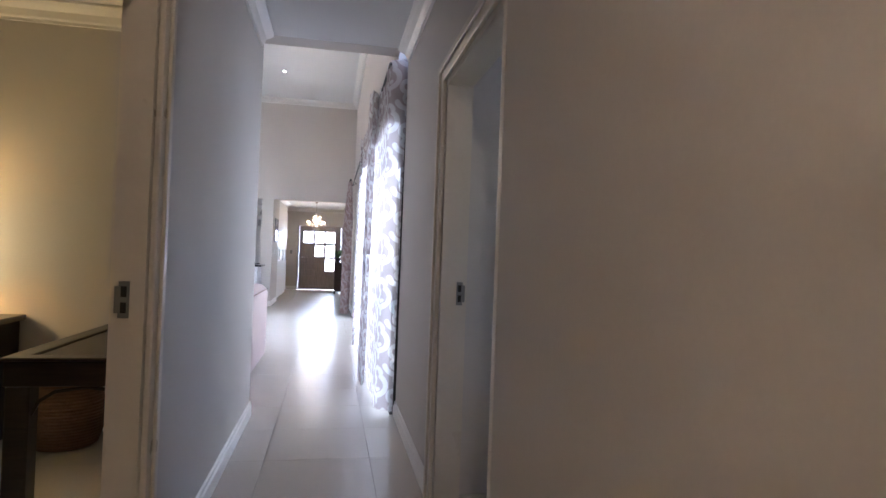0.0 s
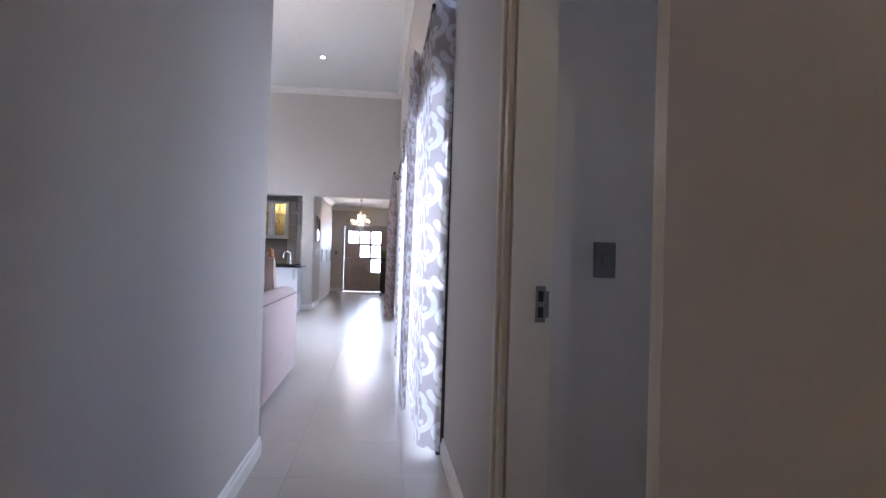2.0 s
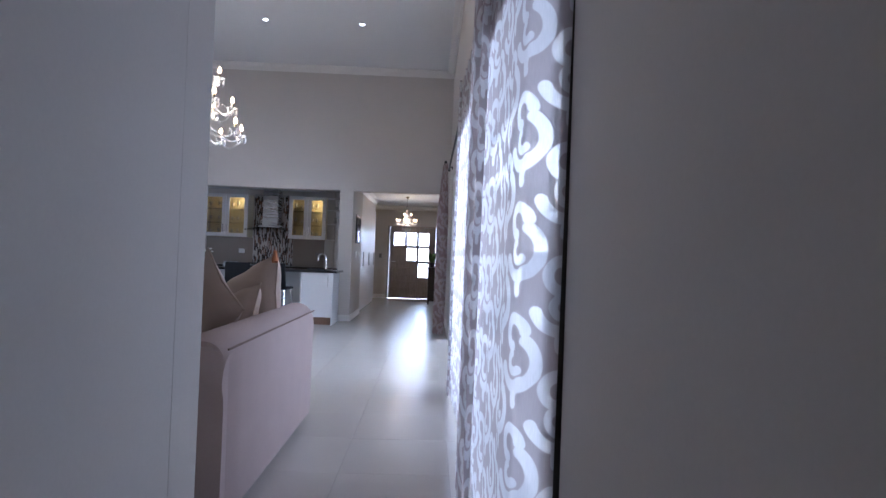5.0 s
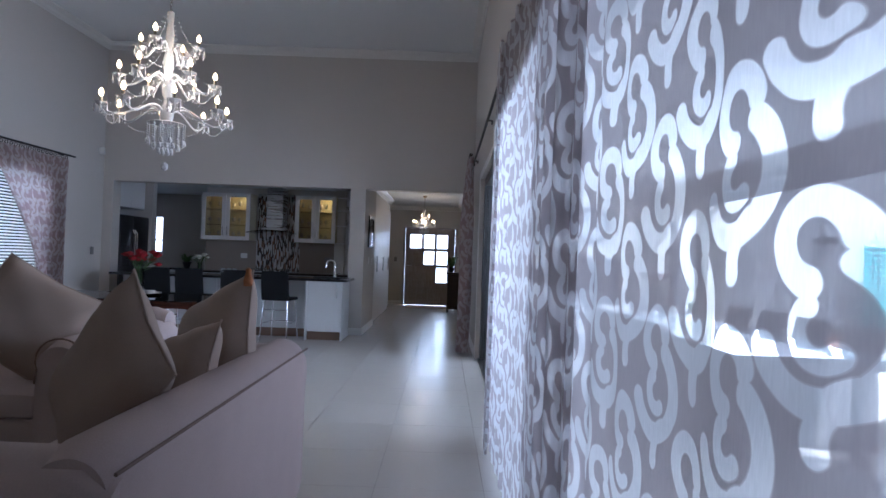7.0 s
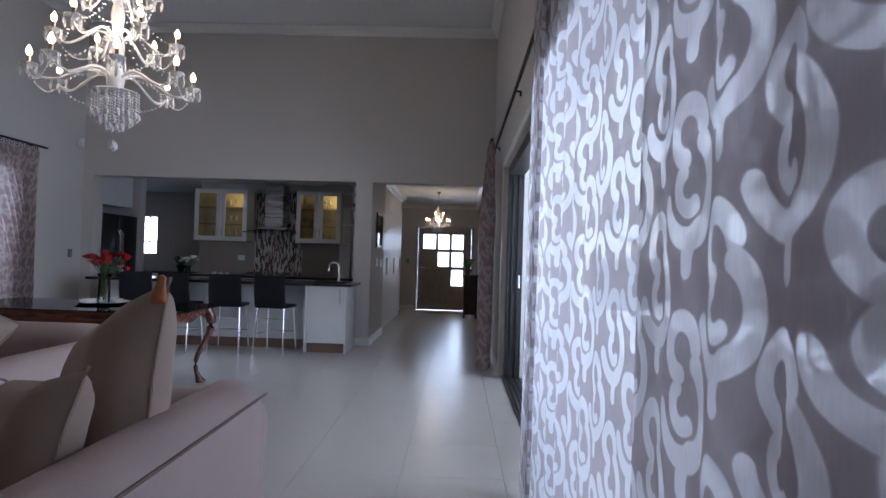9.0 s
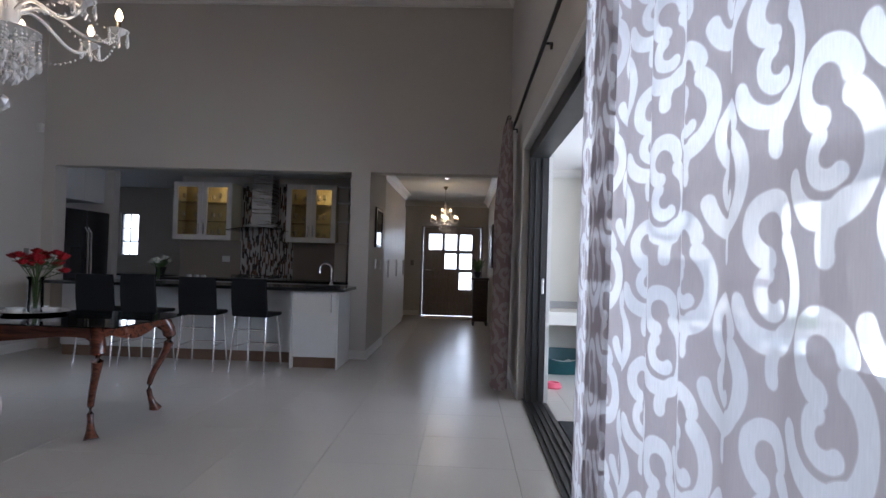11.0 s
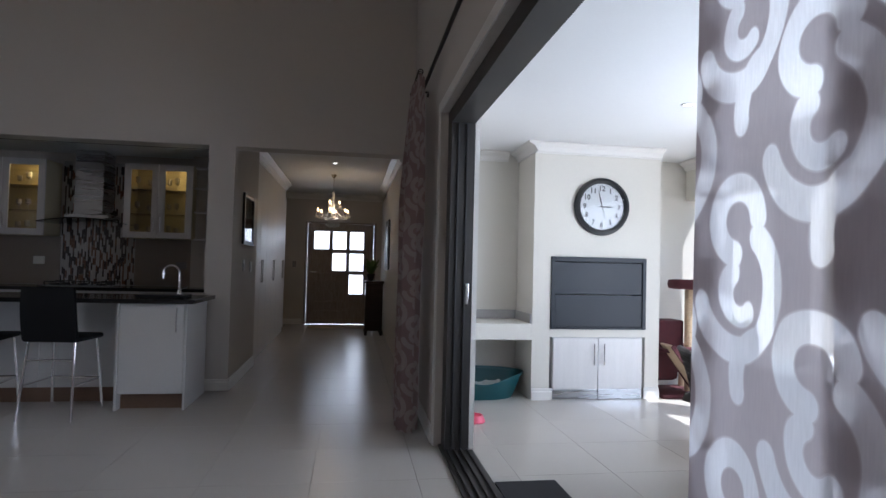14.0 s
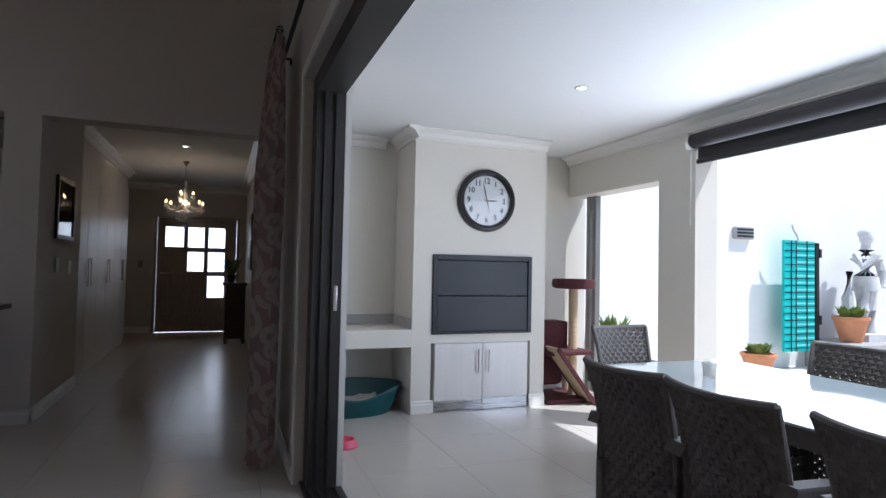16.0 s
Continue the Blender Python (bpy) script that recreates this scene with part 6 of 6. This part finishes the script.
leafy("orange terracotta pot with low green plant on the ledge", "terracotta_pot", (8.06, 13.3, 0.36), TERRACOTTA, 0.2, 0.34, 0.22, 0.15, 130, 11, 0.22, LEAF_PALE)
leafy("small terracotta pot with yellow-green plant on the paving", "terracotta_pot", (6.44, 13.35, -0.02), TERRACOTTA, 0.19, 0.28, 0.2, 0.13, 120, 12, 0.22, LEAF_PALE)
leafy("pale bowl planter with trailing leaves", "planter_bowl", (4.33, 13.45, -0.02), GREY_STONE, 0.26, 0.56, 0.24, 0.22, 70, 13, 0.14, LEAF_PALE)


def statue(at):
    """A standing cast-stone figure on a square foot, as one plain shape."""
    bm = bmesh.new()

    def blob(c, r, s=(1, 1, 1)):
        bmesh.ops.create_icosphere(bm, subdivisions=2, radius=r, matrix=Matrix.Translation(c) @ Matrix.Diagonal((*s, 1)))

    box(bm, -0.16, 0.16, -0.2, 0.2, 0, 0.08)
    merge(bm, tube([(0, -0.08, 0.08), (0.01, -0.09, 0.35), (0, -0.07, 0.62)], 0.07, 10, [0.7, 0.85, 1.15]))
    merge(bm, tube([(0.02, 0.09, 0.08), (-0.03, 0.1, 0.35), (0, 0.07, 0.62)], 0.07, 10, [0.7, 0.85, 1.15]))
    merge(bm, tube([(0, 0, 0.58), (0, 0.01, 0.75), (0, 0, 0.95), (0, 0, 1.06)], 0.14, 12, [1.0, 0.85, 1.15, 0.6]))
    merge(bm, tube([(0, -0.17, 1.0), (-0.02, -0.24, 0.82), (-0.06, -0.2, 0.62)], 0.045, 8))
    merge(bm, tube([(0, 0.17, 1.0), (-0.1, 0.22, 0.85), (-0.16, 0.08, 0.98)], 0.045, 8))
    merge(bm, tube([(0.05, 0.2, 0.08), (0.05, 0.24, 0.5), (0.05, 0.2, 0.8)], 0.06, 8, [1.3, 1.0, 0.7]))
    blob((-0.02, 0.02, 1.2), 0.075, (1, 0.85, 1.25))
    blob((0.0, 0.02, 1.25), 0.07, (1.1, 1.1, 0.8))
    blob((-0.03, -0.07, 0.93), 0.075, (0.7, 1, 0.8))
    blob((-0.03, 0.07, 0.93), 0.075, (0.7, 1, 0.8))
    merge(bm, tube([(0, 0, 1.05), (0, 0, 1.14)], 0.05, 8))
    bmesh.ops.scale(bm, vec=(1.22, 1.22, 1.18), verts=bm.verts[:])
    for v in bm.verts:
        v.co += Vector((noise.noise(v.co * 9), noise.noise(v.co * 9 + Vector((5, 0, 0))), 0)) * 0.012
    ob = part("statue", bm, STATUE_STONE, smooth=True)
    ob.matrix_basis = pose(*at, 0, 0, 90)
    return tagged(ob, "grey weathered cast-stone garden statue on the ledge", "statue")


statue((8.55, 13.42, 0.36))
gp = thing("shade_panel", "folded turquoise shade-cloth panel with dark slats", "panel", (7.36, 13.52, -0.02), 90)
part("cloth", boxed((-0.02, 0.02, -0.28, 0.28, 0.25, 1.72)), TURQUOISE, gp)
part("band", boxed((-0.024, -0.0205, 0.06, 0.075, 0.25, 1.72)), BLACK, gp)
for i in range(16):
    part("slat", boxed((-0.03, -0.0245, -0.28, 0.28, 0.29 + i * 0.092, 0.302 + i * 0.092)), BLACK, gp)
    # Paler strips put a sheen on the cloth as colour.
    part("sheen", boxed((-0.0225, -0.0205, -0.28, 0.05, 0.325 + i * 0.092, 0.34 + i * 0.092)), PALE_TURQUOISE, gp)
for y in (-0.13, 0.16):
    part("rib", boxed((-0.03, -0.0245, y - 0.006, y + 0.006, 0.25, 1.72)), BLACK, gp)
part("post", boxed((-0.03, 0.03, -0.36, -0.3, 0.0, 1.7)), BLACK, gp)
for z in (0.6, 1.5):
    part("hinge", boxed((-0.04, 0.04, -0.40, -0.361, z, z + 0.12), bevel=0.004), BLACK, gp)
part("hook", tube([(0, 0.0, 1.72), (0, 0.02, 1.78), (0, 0.09, 1.86), (0, 0.12, 1.93)], 0.012, 6), STEEL, gp, "steel hook")
wl = thing("wall_light", "small dark louvred wall light on the white wall", "wall light", (6.6, 13.748, 1.78))
part("housing", boxed((-0.16, 0.16, -0.06, 0, -0.08, 0.08), bevel=0.01), GREY_STONE, wl)
for i in range(3):
    part("louvre", boxed((-0.14, 0.14, -0.068, -0.061, -0.055 + i * 0.045, -0.03 + i * 0.045)), BLACK, wl)

# ---- study ----
dt = thing("display_table", "dark wooden table with an inset glass top", "table", (-0.84, 3.32, 0))
for x0, x1, y0, y1 in ((-0.3, 0.3, -0.63, -0.57), (-0.3, 0.3, 0.57, 0.63), (-0.3, -0.24, -0.57, 0.57), (0.24, 0.3, -0.57, 0.57)):
    part("rail", boxed((x0, x1, y0, y1, 0.62, 0.722), bevel=0.006), DARK_WOOD, dt)
    part("rim", boxed((x0 - 0.01, x1 + 0.01, y0 - 0.01, y1 + 0.01, 0.7235, 0.738), bevel=0.004), DARK_WOOD, dt)
part("glass_top", boxed((-0.229, 0.229, -0.559, 0.559, 0.724, 0.731)), TABLE_GLASS, dt)
for x in (-0.25, 0.25):
    for y in (-0.58, 0.58):
        part("leg", boxed((x - 0.045, x + 0.045, y - 0.045, y + 0.045, 0, 0.619), bevel=0.008), DARK_WOOD, dt)
for y in (-0.6, 0.6):
    part("bracket", tube([(-0.205, y, 0.5), (-0.18, y, 0.555), (-0.12, y, 0.595), (0.0, y, 0.612), (0.12, y, 0.595), (0.18, y, 0.555), (0.205, y, 0.5)], 0.008, 6), DARK_WOOD, dt, smooth=True)
gx = thing("glass_box", "small clear glass box on the dark table", "box", (-0.80, 3.45, 0.7395))
part("body", boxed((-0.05, 0.05, -0.05, 0.05, 0, 0.09), bevel=0.01), CRYSTAL, gx)
dcn = thing("sideboard", "low dark wooden sideboard against the study wall", "sideboard", (-2.23, 3.93, 0))
part("body", boxed((-0.5, 0.45, -0.24, 0.25, 0.06, 0.71), bevel=0.006), DARK_WOOD, dcn)
part("top", boxed((-0.53, 0.48, -0.26, 0.26, 0.711, 0.745), bevel=0.006), DARK_WOOD, dcn)
for x in (-0.44, 0.4):
    part("foot", boxed((x - 0.04, x + 0.04, -0.2, 0.2, 0, 0.06)), DARK_WOOD, dcn)
lamp = thing("table_lamp", "lit table lamp with a warm cone shade on the sideboard", "lamp", (-2.35, 3.9, 0.746))
part("base", turned([(0.08, 0), (0.08, 0.02), (0.02, 0.04), (0.03, 0.15), (0.015, 0.28)], 20), DARK_WOOD, lamp, smooth=True)
part("shade", turned([(0.18, 0.3), (0.11, 0.55)], 28, cap=False), SHADE, lamp, "glowing cream fabric shade", smooth=True)
bk = thing("woven_basket", "large round woven basket under the table", "basket", (-1.4, 3.95, 0))
prof = []
for q in range(40):
    v = q / 39
    prof.append(((0.165 + 0.04 * math.sin(v * math.pi)) + 0.006 * (q % 2), 0.36 * v + 0.002))
part("weave", turned(prof + [(0.155, 0.34), (0.15, 0.02)], 30), BASKET, bk, smooth=True)

sr = thing("curtain", "dark lined curtain hanging at the unlit room's wall", "curtain", (1.27, 2.93, 0.03), -90)
part("cloth", curtain_mesh(0.85, 2.3, 8, 0.045, 31), LINED, sr, smooth=True)
r3 = thing("curtain_rod", "dark steel curtain rod in the unlit room", "curtain rod", (1.1, 2.93, 2.36))
part("rod", rods(((0, 0, 0), (1.2, 0, 0), 0.014)), BLACK, r3, smooth=True)
for x in (0.08, 1.1):
    part("bracket", rods(((x, 0, 0), (x, 0.049, 0), 0.008)), BLACK, r3, smooth=True)
hb = thing("curtain_holdback", "dark brown curtain hook on the wall", "hook", (1.2, 2.978, 0.99))
part("hook", boxed((-0.03, 0.03, -0.045, 0.0, -0.009, 0.009), bevel=0.004), DARK_WOOD, hb)
tb2 = thing("curtain_holdback", "chrome curtain holdback in front of the drape", "hook", (1.36, 2.86, 0.96))
part("arm", tube([(0.0, 0.119, 0.0), (0.0, -0.02, 0.0), (0.03, -0.03, 0.0), (0.07, -0.02, 0.0)], 0.007, 8), CHROME, tb2, smooth=True)
# Unseen window, added so that daylight brightens the side room.
w3 = structure("window_3", boxed((3.03, 3.07, 0.8, 0.84, 1.3, 2.0), (3.03, 3.07, 1.56, 1.6, 1.3, 2.0), (3.03, 3.07, 0.84, 1.56, 1.3, 1.34), (3.03, 3.07, 0.84, 1.56, 1.96, 2.0)), ALU, "dark framed window added unseen to let daylight into the side room")
part("pane", boxed((3.048, 3.052, 0.84, 1.56, 1.34, 1.96)), GLASS, w3).visible_shadow = False

# ---- floor tiles ----
def tile_floor():
    S, J = 0.6, 0.002
    bm = boxed((J / 2, S - J / 2, J / 2, S - J / 2, -0.006, 0.0))
    near = part("tile", bm, TILE, floor)
    near.location = (0.39 - S, 0.55, 0)
    rest = bmesh.new()
    for i in range(-13, 7):
        for j in range(-4, 33):
            x, y = 0.39 + (i - 1) * S, 0.55 + j * S
            if x < -6.9 or x > 3.15 or y < -2.1 or y > 19.3:
                continue
            if (-2.1 < x < 0.2 and 0.5 < y < 12.8) or (0.3 < x < 3.2 and 8.9 < y < 12.8):
                if (i, j) != (0, 0):
                    o = new("tile", near.data)
                    o.parent, o.location = floor, (x, y, 0)
            else:
                box(rest, x + J / 2, x + S - J / 2, y + J / 2, y + S - J / 2, -0.006, 0.0)
    tagged(part("tile_field", rest, TILE, floor), kind="stuff")


tile_floor()
